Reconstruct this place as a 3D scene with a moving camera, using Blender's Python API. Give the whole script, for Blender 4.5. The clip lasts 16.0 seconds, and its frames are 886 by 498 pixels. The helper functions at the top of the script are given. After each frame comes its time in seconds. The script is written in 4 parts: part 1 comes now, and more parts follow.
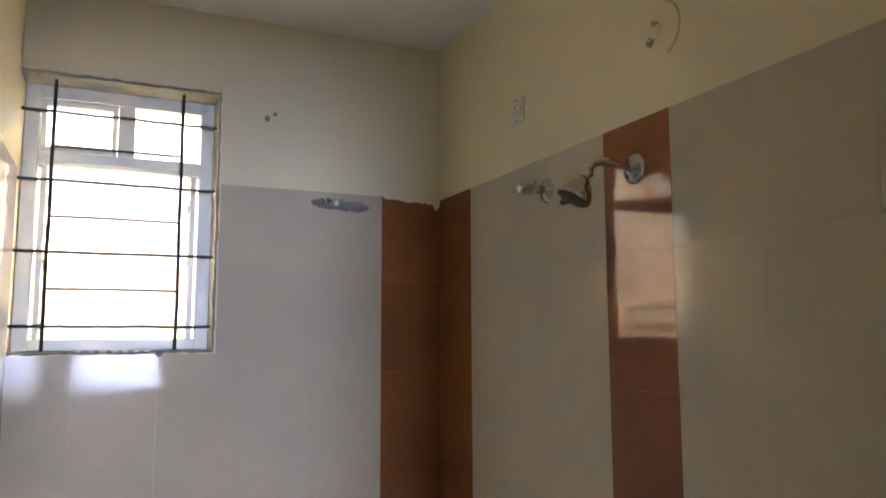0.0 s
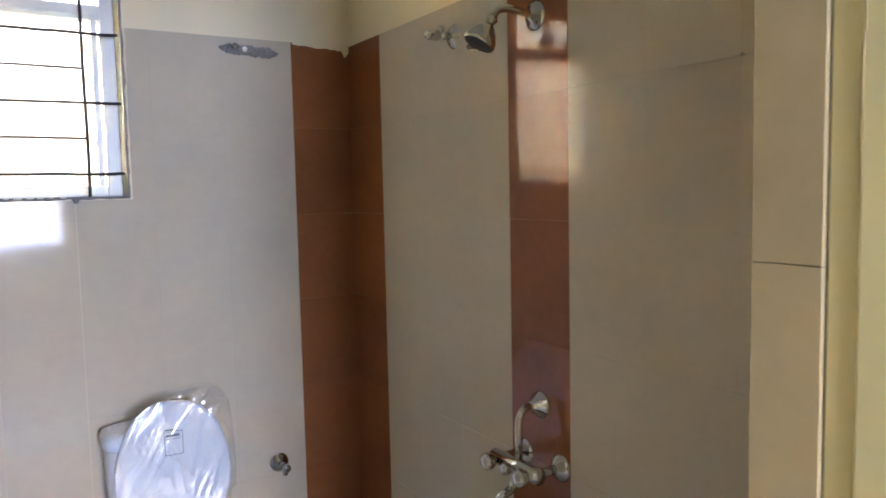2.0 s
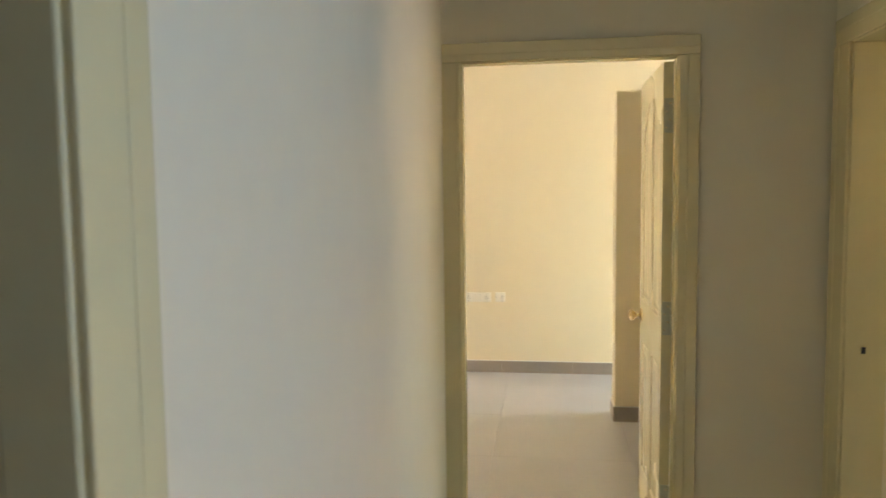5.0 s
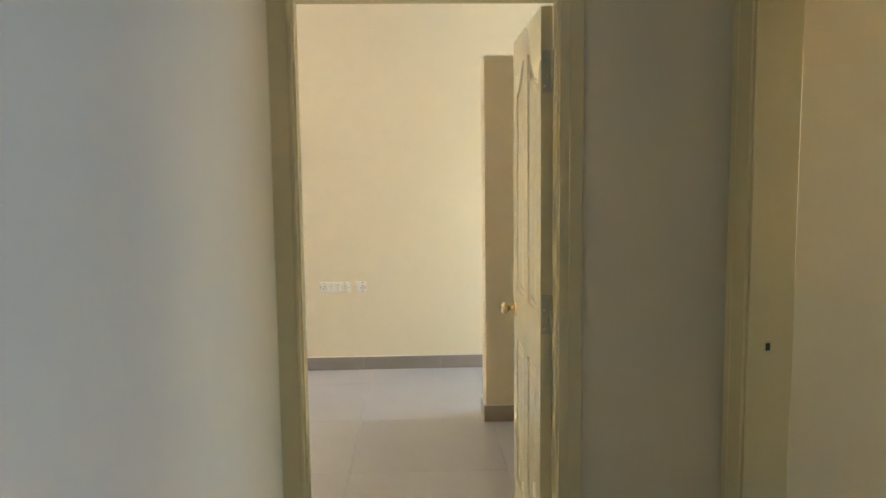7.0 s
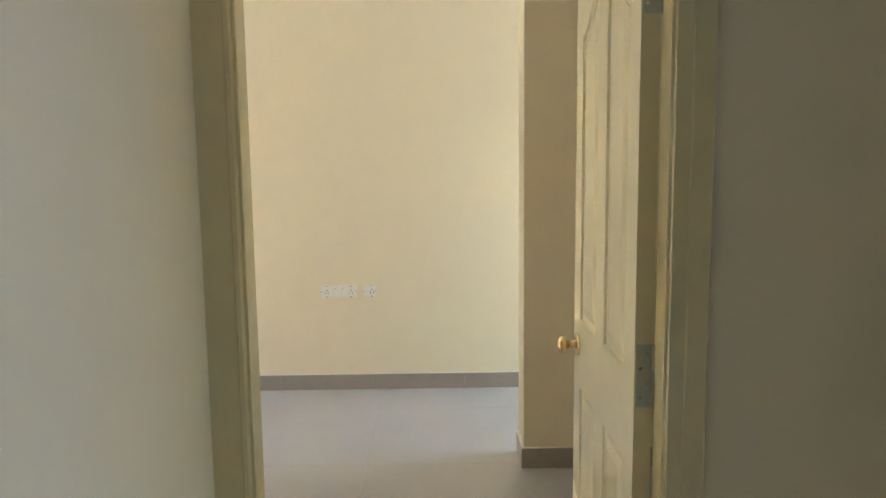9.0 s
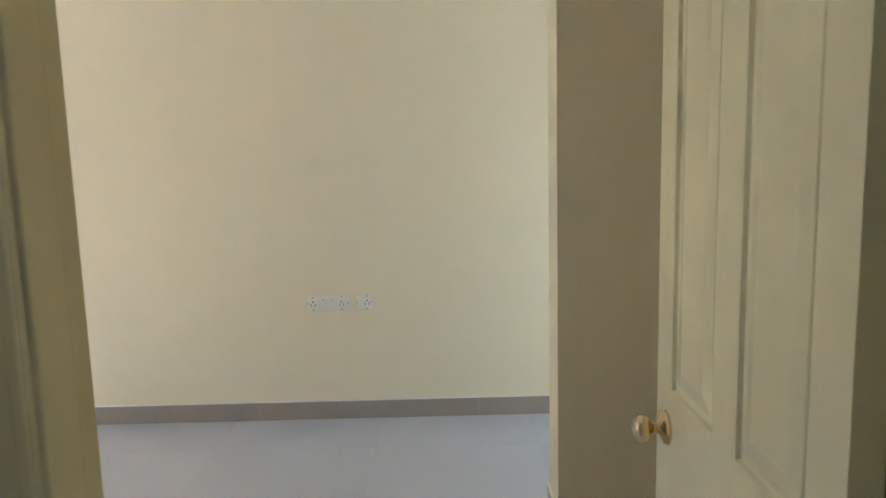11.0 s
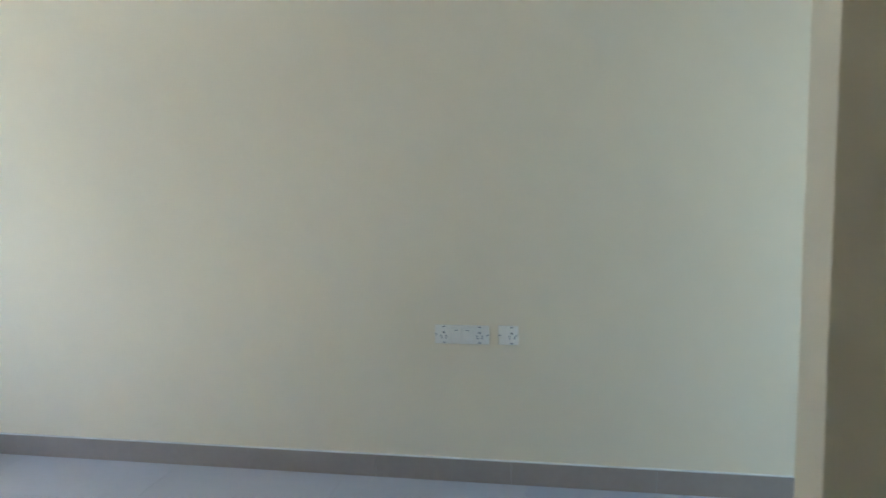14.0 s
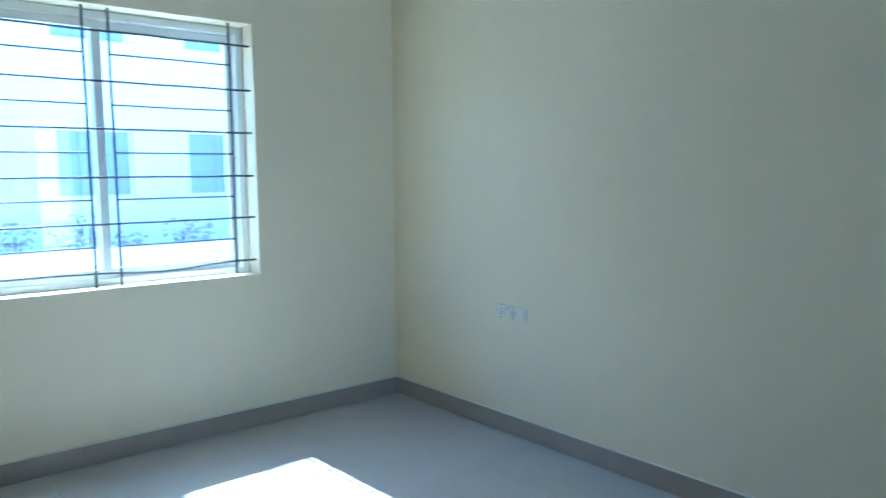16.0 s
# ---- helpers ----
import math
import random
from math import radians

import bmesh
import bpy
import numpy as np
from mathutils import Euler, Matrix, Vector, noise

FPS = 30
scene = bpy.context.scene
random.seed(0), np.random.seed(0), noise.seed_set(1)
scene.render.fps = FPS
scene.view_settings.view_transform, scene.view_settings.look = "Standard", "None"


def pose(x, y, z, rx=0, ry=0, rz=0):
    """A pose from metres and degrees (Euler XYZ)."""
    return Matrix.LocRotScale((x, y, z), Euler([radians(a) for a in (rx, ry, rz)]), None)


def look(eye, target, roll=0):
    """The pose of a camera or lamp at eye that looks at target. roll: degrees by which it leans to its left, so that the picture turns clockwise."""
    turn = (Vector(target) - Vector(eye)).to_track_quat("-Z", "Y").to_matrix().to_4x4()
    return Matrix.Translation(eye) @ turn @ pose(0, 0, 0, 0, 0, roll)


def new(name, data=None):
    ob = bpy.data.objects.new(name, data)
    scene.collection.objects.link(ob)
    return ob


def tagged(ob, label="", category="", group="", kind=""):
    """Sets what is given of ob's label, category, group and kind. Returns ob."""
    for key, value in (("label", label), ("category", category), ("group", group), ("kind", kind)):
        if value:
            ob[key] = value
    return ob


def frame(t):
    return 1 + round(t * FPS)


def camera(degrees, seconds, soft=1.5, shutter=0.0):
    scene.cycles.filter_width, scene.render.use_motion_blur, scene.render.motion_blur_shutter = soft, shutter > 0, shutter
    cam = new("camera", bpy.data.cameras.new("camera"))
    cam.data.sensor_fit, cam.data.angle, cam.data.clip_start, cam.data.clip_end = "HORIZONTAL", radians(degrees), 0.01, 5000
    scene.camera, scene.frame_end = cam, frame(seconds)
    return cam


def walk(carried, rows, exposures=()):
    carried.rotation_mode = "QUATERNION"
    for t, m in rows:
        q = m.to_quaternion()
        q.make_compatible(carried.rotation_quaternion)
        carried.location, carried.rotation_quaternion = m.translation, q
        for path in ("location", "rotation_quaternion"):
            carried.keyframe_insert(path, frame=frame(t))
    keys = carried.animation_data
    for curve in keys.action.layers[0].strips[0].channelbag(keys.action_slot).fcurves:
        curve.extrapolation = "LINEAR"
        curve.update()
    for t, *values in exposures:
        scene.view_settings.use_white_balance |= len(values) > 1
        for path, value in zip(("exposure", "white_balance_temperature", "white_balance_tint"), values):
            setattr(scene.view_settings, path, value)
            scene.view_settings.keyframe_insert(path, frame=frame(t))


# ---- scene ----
cam = camera(61.9, 16.0, soft=1.6, shutter=0.35)
PATH = [
    (0, (0.167, -2.969, 1.595), (-1.645, -2.155, 1.826), -0.2),
    (0.4, (0.178, -2.991, 1.581), (-1.63, -2.141, 1.682), -0.2),
    (0.5, (0.181, -2.995, 1.576), (-1.623, -2.134, 1.644), -0.1),
    (1, (0.198, -3.001, 1.572), (-1.586, -2.102, 1.485), -0.5),
    (1.5, (0.227, -3.016, 1.546), (-1.524, -2.058, 1.427), -0.6),
    (2, (0.294, -3.061, 1.553), (-1.407, -2.021, 1.389), -1.2),
    (2.2, (0.328, -3.079, 1.535), (-1.337, -1.983, 1.373), -1.5),
    (2.5, (0.36, -3.114, 1.552), (-1.217, -1.897, 1.365), -1.7),
    (3, (0.413, -3.150, 1.548), (-0.940, -1.683, 1.419), -0.9),
    (3.5, (0.425, -3.178, 1.554), (-0.648, -1.492, 1.467), -0.3),
    (4, (0.405, -3.156, 1.559), (-0.288, -1.283, 1.445), -0.7),
    (4.5, (0.383, -3.113, 1.553), (-0.101, -1.168, 1.441), -1.6),
    (5, (0.421, -2.994, 1.546), (0.14, -1.02, 1.389), -0.7),
    (7.3, (0.474, -2.259, 1.504), (0.594, -0.274, 1.289), -1.3),
    (7.5, (0.485, -2.151, 1.511), (0.632, -0.169, 1.288), -1.6),
    (8, (0.481, -1.916, 1.542), (0.546, 0.069, 1.306), -1.6),
    (8.5, (0.485, -1.733, 1.544), (0.506, 0.251, 1.291), -1.1),
    (9, (0.461, -1.455, 1.484), (0.476, 0.529, 1.239), -0.7),
    (9.2, (0.449, -1.374, 1.482), (0.477, 0.611, 1.235), -0.9),
    (11.3, (0.464, -0.548, 1.48), (0.451, 1.43, 1.186), -1.75),
    (11.5, (0.466, -0.476, 1.475), (0.450, 1.502, 1.178), -1.9),
    (12, (0.458, -0.345, 1.457), (0.476, 1.633, 1.162), -1.8),
    (12.5, (0.486, -0.157, 1.438), (0.498, 1.823, 1.154), -1.5),
    (13, (0.497, -0.045, 1.402), (0.413, 1.937, 1.135), -1.25),
    (13.5, (0.430, 0.099, 1.392), (0.232, 2.072, 1.128), -0.9),
    (13.8, (0.360, 0.149, 1.359), (0.076, 2.115, 1.124), -0.7),
    (14, (0.312, 0.190, 1.346), (-0.050, 2.144, 1.125), -1.0),
    (14.5, (0.304, 0.272, 1.319), (-0.476, 2.103, 1.127), -1.3),
    (15, (0.241, 0.365, 1.369), (-0.857, 2.023, 1.157), -0.9),
    (15.5, (0.185, 0.450, 1.385), (-1.133, 1.935, 1.163), -1.35),
    (16, (0.174, 0.531, 1.359), (-1.361, 1.797, 1.16), -0.6),
]
EXPOSURES = [(0, 6.22, 9200, 20), (0.5, 6.05, 9100, 21), (1.2, 6.4, 8700, 18), (2.0, 6.72, 8900, 19), (2.6, 6.8, 9200, 22), (3.1, 6.55, 9200, 21), (4, 5.33, 8000, 16), (5, 4.55, 7150, 15), (7.3, 4.28, 6250, 15),
             (9, 4.22, 5980, 14), (11.3, 3.8, 5360, 13), (12.5, 3.68, 5080, 12), (14, 3.5, 4650, 9), (14.5, 3.33, 4330, -1), (15, 3.2, 4150, -4), (15.5, 3.13, 4100, -4), (16, 2.8, 4020, -3)]
walk(cam, [(t, look(e, g, r)) for t, e, g, r in PATH], EXPOSURES)

# ---------------------------------------------------------------- light
SUN_EL, SUN_AZ = radians(53.5), radians(272.5)
world = bpy.data.worlds.new("sky")
scene.world = world
world.use_nodes = True
wn = world.node_tree
sky = wn.nodes.new("ShaderNodeTexSky")
sky.sky_type, sky.sun_disc = "NISHITA", False
sky.sun_elevation, sky.sun_rotation = SUN_EL, SUN_AZ
sky.air_density, sky.dust_density = 1.0, 2.0
wn.nodes["Background"].inputs["Strength"].default_value = 0.15
wn.links.new(sky.outputs[0], wn.nodes["Background"].inputs["Color"])
sun_data = bpy.data.lights.new("sun", "SUN")
sun_data.energy, sun_data.angle, sun_data.color = 4.0, radians(0.5), (1.0, 0.95, 0.88)
sun = new("sun", sun_data)
sun.matrix_world = look((-10, -0.4, 13.5), (0, 0, 0))


def window_lamp(name, eye, target, wide, high, watts, colour):
    data = bpy.data.lights.new(name, "AREA")
    data.shape, data.size, data.size_y, data.energy, data.color = "RECTANGLE", wide, high, watts, colour
    ob = new(name, data)
    ob.matrix_world = look(eye, target)
    return ob


# daylight through the barred window of the living room
window_lamp("living_room_daylight", (3.22, -2.87, 1.56), (0, -2.87, 1.46), 0.76, 0.96, 2.95, (0.30, 0.48, 0.96))
# daylight from the balcony door of the bedroom, behind the partition
window_lamp("bedroom_balcony_daylight", (3.56, 2.72, 1.12), (0, 2.72, 1.1), 0.76, 1.96, 2.1, (0.50, 0.72, 1.0))
# added fill lamp at an assumed opening of the side room, out of view
window_lamp("side_room_fill", (5.12, -0.85, 1.5), (1, -0.85, 1.4), 0.8, 1.1, 0.05, (0.62, 0.78, 1.0))

# ---------------------------------------------------------------- materials


def material(name, colour, rough=0.5, metal=0.0, vary=0.06, scale=6.0, bump=0.0, bump_scale=80.0, spec=0.5, coat=0.0, rough_vary=0.0, per_object=0.0):
    """A painted, glazed or metal surface with two scales of variation."""
    m = bpy.data.materials.new(name)
    m.use_nodes = True
    nt = m.node_tree
    b = nt.nodes["Principled BSDF"]
    b.inputs["Roughness"].default_value, b.inputs["Metallic"].default_value = rough, metal
    b.inputs["Specular IOR Level"].default_value, b.inputs["Coat Weight"].default_value = spec, coat
    tc = nt.nodes.new("ShaderNodeTexCoord")
    big = nt.nodes.new("ShaderNodeTexNoise")
    big.inputs["Scale"].default_value, big.inputs["Detail"].default_value = scale * 0.25, 4
    fine = nt.nodes.new("ShaderNodeTexNoise")
    fine.inputs["Scale"].default_value, fine.inputs["Detail"].default_value = scale * 3, 5
    geo = nt.nodes.new("ShaderNodeNewGeometry")
    nt.links.new(geo.outputs["Position"], big.inputs["Vector"])
    nt.links.new(geo.outputs["Position"], fine.inputs["Vector"])
    mix = nt.nodes.new("ShaderNodeMath")
    mix.operation = "MULTIPLY_ADD"
    mix.inputs[1].default_value = 0.4
    nt.links.new(fine.outputs["Fac"], mix.inputs[0])
    nt.links.new(big.outputs["Fac"], mix.inputs[2])
    ramp = nt.nodes.new("ShaderNodeValToRGB")
    ramp.color_ramp.elements[0].position, ramp.color_ramp.elements[1].position = 0.45, 0.95
    lo = [c * (1 - vary) for c in colour]
    hi = [min(1, c * (1 + vary)) for c in colour]
    ramp.color_ramp.elements[0].color, ramp.color_ramp.elements[1].color = (*lo, 1), (*hi, 1)
    nt.links.new(mix.outputs[0], ramp.inputs["Fac"])
    out = ramp.outputs["Color"]
    if per_object:
        info = nt.nodes.new("ShaderNodeObjectInfo")
        hsv = nt.nodes.new("ShaderNodeHueSaturation")
        mr = nt.nodes.new("ShaderNodeMapRange")
        mr.inputs["To Min"].default_value, mr.inputs["To Max"].default_value = 1 - per_object, 1 + per_object
        nt.links.new(info.outputs["Random"], mr.inputs["Value"])
        nt.links.new(mr.outputs[0], hsv.inputs["Value"])
        nt.links.new(out, hsv.inputs["Color"])
        out = hsv.outputs["Color"]
    nt.links.new(out, b.inputs["Base Color"])
    if rough_vary:
        mr2 = nt.nodes.new("ShaderNodeMapRange")
        mr2.inputs["From Min"].default_value, mr2.inputs["From Max"].default_value = 0.3, 0.7
        mr2.inputs["To Min"].default_value, mr2.inputs["To Max"].default_value = max(0.02, rough - rough_vary), rough + rough_vary
        nt.links.new(big.outputs["Fac"], mr2.inputs["Value"])
        nt.links.new(mr2.outputs[0], b.inputs["Roughness"])
    if bump:
        tex = nt.nodes.new("ShaderNodeTexNoise")
        tex.inputs["Scale"].default_value, tex.inputs["Detail"].default_value = bump_scale, 3
        nt.links.new(geo.outputs["Position"], tex.inputs["Vector"])
        bp = nt.nodes.new("ShaderNodeBump")
        bp.inputs["Strength"].default_value, bp.inputs["Distance"].default_value = bump, 0.004
        nt.links.new(tex.outputs["Fac"], bp.inputs["Height"])
        nt.links.new(bp.outputs["Normal"], b.inputs["Normal"])
    return m


def clear(name, tint=(1, 1, 1), rough=0.0, mirror=0.08):
    """Thin clear sheet: lets light straight through and mirrors a little."""
    m = bpy.data.materials.new(name)
    m.use_nodes = True
    nt = m.node_tree
    nt.nodes.remove(nt.nodes["Principled BSDF"])
    tr = nt.nodes.new("ShaderNodeBsdfTransparent")
    tr.inputs["Color"].default_value = (*tint, 1)
    gl = nt.nodes.new("ShaderNodeBsdfGlossy")
    gl.inputs["Roughness"].default_value = rough
    mx = nt.nodes.new("ShaderNodeMixShader")
    mx.inputs["Fac"].default_value = mirror
    nt.links.new(tr.outputs[0], mx.inputs[1])
    nt.links.new(gl.outputs[0], mx.inputs[2])
    nt.links.new(mx.outputs[0], nt.nodes["Material Output"].inputs["Surface"])
    return m


PAINT = material("cream_wall_paint", (0.85, 0.735, 0.505), 0.55, vary=0.03, scale=3, bump=0.12, bump_scale=120, spec=0.3)
# PAINT made yellower to hold warm bounced light on corridor and living walls
PAINT_WARM_BOUNCE = material("cream_paint_warm_bounce", (0.85, 0.71, 0.43), 0.55, vary=0.03, scale=3, bump=0.12, bump_scale=120, spec=0.3)
PAINT_CEIL = material("white_ceiling_paint", (0.86, 0.83, 0.77), 0.7, vary=0.03, scale=3, bump=0.1, bump_scale=90, spec=0.2)
TILE = material("cream_glazed_tile", (0.585, 0.494, 0.37), 0.075, vary=0.06, scale=9, bump=0.02, bump_scale=14, rough_vary=0.03, per_object=0.012, spec=0.28)
TILE_BROWN = material("brown_glazed_tile", (0.30, 0.105, 0.040), 0.03, vary=0.16, scale=12, bump=0.1, bump_scale=20, rough_vary=0.015, per_object=0.07, spec=0.3)
GROUT_FLOOR = material("pale_floor_grout", (0.44, 0.415, 0.385), 0.8, vary=0.1, scale=20)
TILE_REVEAL = material("tan_reveal_tile", (0.50, 0.365, 0.185), 0.42, vary=0.10, scale=7, bump=0.03, bump_scale=30, rough_vary=0.06, per_object=0.03, spec=0.35)
GROUT_TILE = material("cream_tile_grout", (0.56, 0.48, 0.38), 0.8, vary=0.12, scale=20)
GROUT = material("grey_grout", (0.20, 0.18, 0.15), 0.9, vary=0.15, scale=20)
CEMENT = material("rough_grey_cement", (0.27, 0.25, 0.22), 0.95, vary=0.4, scale=40, bump=0.9, bump_scale=60)
FLOOR = material("pale_vitrified_floor_tile", (0.50, 0.47, 0.44), 0.32, vary=0.04, scale=10, per_object=0.02)
FLOOR_BATH = material("matt_bath_floor_tile", (0.40, 0.34, 0.28), 0.5, vary=0.1, scale=14)
PLUG = material("grey_olive_plug_plastic", (0.34, 0.31, 0.21), 0.6, vary=0.15, scale=60)
SPLASH = material("dried_plaster_film", (0.66, 0.575, 0.47), 0.6, vary=0.08, scale=14)
PUTTY = material("pale_wall_putty", (0.80, 0.75, 0.64), 0.8, vary=0.08, scale=30)
SKIRT = material("taupe_skirting_tile", (0.36, 0.30, 0.24), 0.3, vary=0.08, scale=12)
ENAMEL = material("cream_enamel_paint", (0.78, 0.625, 0.30), 0.22, vary=0.05, scale=5, bump=0.08, bump_scale=45, rough_vary=0.06)
LEAF = material("ivory_door_enamel", (0.80, 0.70, 0.42), 0.25, vary=0.05, scale=5, bump=0.05, bump_scale=60, rough_vary=0.08)
BRASS = material("polished_brass", (0.72, 0.56, 0.32), 0.16, metal=1.0, vary=0.08, scale=40)
CHROME = material("chrome", (0.62, 0.61, 0.59), 0.10, metal=1.0, vary=0.03, scale=30)
STEEL_PAINT = material("dull_hinge_steel", (0.52, 0.46, 0.27), 0.35, metal=0.0, vary=0.12, scale=50)
IRON = material("dark_painted_iron", (0.012, 0.016, 0.024), 0.45, vary=0.3, scale=60)
ALU = material("white_powder_coated_aluminium", (0.86, 0.86, 0.81), 0.35, vary=0.05, scale=15)
PLASTIC = material("white_switch_plastic", (0.89, 0.83, 0.70), 0.25, vary=0.02, scale=20)
PLASTIC_DARK = material("dark_socket_hole", (0.03, 0.027, 0.025), 0.6, vary=0.1, scale=40)
PORCELAIN = material("white_porcelain", (0.80, 0.82, 0.84), 0.08, vary=0.01, scale=8)
PRINT = material("grey_printed_ink", (0.08, 0.17, 0.17), 0.6, vary=0.1, scale=60)
RUBBER = material("black_rubber", (0.02, 0.02, 0.02), 0.5, vary=0.1, scale=60)
GLASS = clear("clear_window_glass", (0.93, 0.97, 0.97), 0.0, 0.07)
FILM = clear("wrinkled_plastic_film", (0.95, 0.97, 1.0), 0.06, 0.15)
FACADE = material("pale_facade_plaster", (0.88, 0.85, 0.79), 0.8, vary=0.06, scale=2, bump=0.1)
# cream plaster of the added bounce wall opposite the living room window
BOUNCE = material("cream_bounce_plaster", (0.66, 0.60, 0.48), 0.85, vary=0.08, scale=2, bump=0.15)
# plaster of the added walls that block light at the bathroom window
BLOCKER = material("grey_blocker_plaster", (0.62, 0.58, 0.51), 0.9, vary=0.15, scale=3, bump=0.3)
FACADE_GLASS = material("blue_grey_facade_glass", (0.33, 0.37, 0.40), 0.12, vary=0.15, scale=3)
GROUND = material("pale_concrete_paving", (0.46, 0.43, 0.38), 0.85, vary=0.12, scale=2, bump=0.2, bump_scale=30)
# leaf colour lightened to beige, standing in for the glare that washes it out
LEAVES = material("glare_paled_leaves", (0.52, 0.47, 0.42), 0.6, vary=0.25, scale=10)

# ---------------------------------------------------------------- mesh tools


def finish(name, bm, mat, parent=None, smooth=False):
    me = bpy.data.meshes.new(name)
    bm.to_mesh(me)
    bm.free()
    if mat:
        me.materials.append(mat)
    if smooth:
        for p in me.polygons:
            p.use_smooth = True
    ob = new(name, me)
    ob.parent = parent
    return ob


def part(name, bm, mat, parent, label="", smooth=False):
    ob = finish(name, bm, mat, parent, smooth)
    return tagged(ob, label)


def base(name, place, label, category, group="", kind=""):
    ob = new(name)
    ob.location = place
    ob.empty_display_size = 0.05
    return tagged(ob, label, category, group, kind)


def box(x0, x1, y0, y1, z0, z1, bev=0.0, bm=None):
    """A box, its edges bevelled."""
    b = bmesh.new()
    bmesh.ops.create_cube(b, size=1)
    bmesh.ops.scale(b, vec=(abs(x1 - x0), abs(y1 - y0), abs(z1 - z0)), verts=b.verts)
    bmesh.ops.translate(b, vec=((x0 + x1) / 2, (y0 + y1) / 2, (z0 + z1) / 2), verts=b.verts)
    if bev:
        bmesh.ops.bevel(b, geom=b.edges[:], offset=bev, segments=2, affect="EDGES", profile=0.5)
    return merge(bm, b)


def merge(into, b):
    if into is None:
        return b
    tmp = bpy.data.meshes.new("tmp")
    b.to_mesh(tmp)
    b.free()
    into.from_mesh(tmp)
    bpy.data.meshes.remove(tmp)
    return into


def lathe(profile, segs=24, m=None, bm=None):
    """Revolve (radius, height) pairs about the z axis, then move by m."""
    b = bmesh.new()
    rings = []
    for r, h in profile:
        if r < 1e-5:
            rings.append([b.verts.new((0, 0, h))])
        else:
            rings.append([b.verts.new((r * math.cos(2 * math.pi * i / segs), r * math.sin(2 * math.pi * i / segs), h)) for i in range(segs)])
    for a, c in zip(rings, rings[1:]):
        for i in range(segs):
            j = (i + 1) % segs
            if len(a) == 1 and len(c) == 1:
                continue
            if len(a) == 1:
                b.faces.new((a[0], c[i], c[j]))
            elif len(c) == 1:
                b.faces.new((a[i], c[0], a[j]))
            else:
                b.faces.new((a[i], c[i], c[j], a[j]))
    bmesh.ops.recalc_face_normals(b, faces=b.faces[:])
    if m is not None:
        b.transform(m)
    return merge(bm, b)


def tube(points, r, segs=10, bm=None):
    """A round rod along a line of points, closed at its ends."""
    b = bmesh.new()
    pts = [Vector(p) for p in points]
    rings = []
    side = None
    for i, p in enumerate(pts):
        d = (pts[min(i + 1, len(pts) - 1)] - pts[max(i - 1, 0)]).normalized()
        if side is None:
            side = d.orthogonal().normalized()
        side = (side - d * side.dot(d)).normalized()
        up = d.cross(side)
        rings.append([b.verts.new(p + r * (math.cos(2 * math.pi * k / segs) * side + math.sin(2 * math.pi * k / segs) * up)) for k in range(segs)])
    for a, c in zip(rings, rings[1:]):
        for k in range(segs):
            b.faces.new((a[k], a[(k + 1) % segs], c[(k + 1) % segs], c[k]))
    b.faces.new(rings[0][::-1])
    b.faces.new(rings[-1])
    bmesh.ops.recalc_face_normals(b, faces=b.faces[:])
    return merge(bm, b)


def arc(p0, corner, p1, n=6):
    """Points of a rounded bend from p0 to p1 round a corner."""
    a, c, d = Vector(p0), Vector(corner), Vector(p1)
    return [(1 - t) ** 2 * a + 2 * t * (1 - t) * c + t * t * d for t in [i / n for i in range(n + 1)]]


def wall(name, axis, p0, p1, u0, u1, z0, z1, holes, mat, label):
    """A wall with thickness along axis from p0 to p1, running u0..u1, with openings (ua, ub, za, zb) cut through."""
    us = sorted({u0, u1, *[h[0] for h in holes], *[h[1] for h in holes]})
    zs = sorted({z0, z1, *[h[2] for h in holes], *[h[3] for h in holes]})
    us = [u for u in us if u0 <= u <= u1]
    zs = [z for z in zs if z0 <= z <= z1]

    def solid(i, j):
        if not (0 <= i < len(us) - 1 and 0 <= j < len(zs) - 1):
            return False
        u, z = (us[i] + us[i + 1]) / 2, (zs[j] + zs[j + 1]) / 2
        return not any(h[0] < u < h[1] and h[2] < z < h[3] for h in holes)

    b = bmesh.new()
    known = {}

    def v(p, u, z):
        key = (round(p, 5), round(u, 5), round(z, 5))
        if key not in known:
            known[key] = b.verts.new((p, u, z) if axis == "x" else (u, p, z))
        return known[key]

    for i in range(len(us) - 1):
        for j in range(len(zs) - 1):
            if not solid(i, j):
                continue
            ua, ub, za, zb = us[i], us[i + 1], zs[j], zs[j + 1]
            for p in (p0, p1):
                b.faces.new((v(p, ua, za), v(p, ub, za), v(p, ub, zb), v(p, ua, zb)))
            for di, dj, q in ((-1, 0, ((ua, za), (ua, zb))), (1, 0, ((ub, za), (ub, zb))), (0, -1, ((ua, za), (ub, za))), (0, 1, ((ua, zb), (ub, zb)))):
                if not solid(i + di, j + dj):
                    (a1, c1), (a2, c2) = q
                    b.faces.new((v(p0, a1, c1), v(p0, a2, c2), v(p1, a2, c2), v(p1, a1, c1)))
    bmesh.ops.recalc_face_normals(b, faces=b.faces[:])
    ob = finish(name, b, mat)
    return tagged(ob, label, "wall", kind="structure")


def slab(name, x0, x1, y0, y1, z0, z1, mat, label, category):
    return tagged(finish(name, box(x0, x1, y0, y1, z0, z1), mat), label, category, kind="structure")


tile_meshes = {}


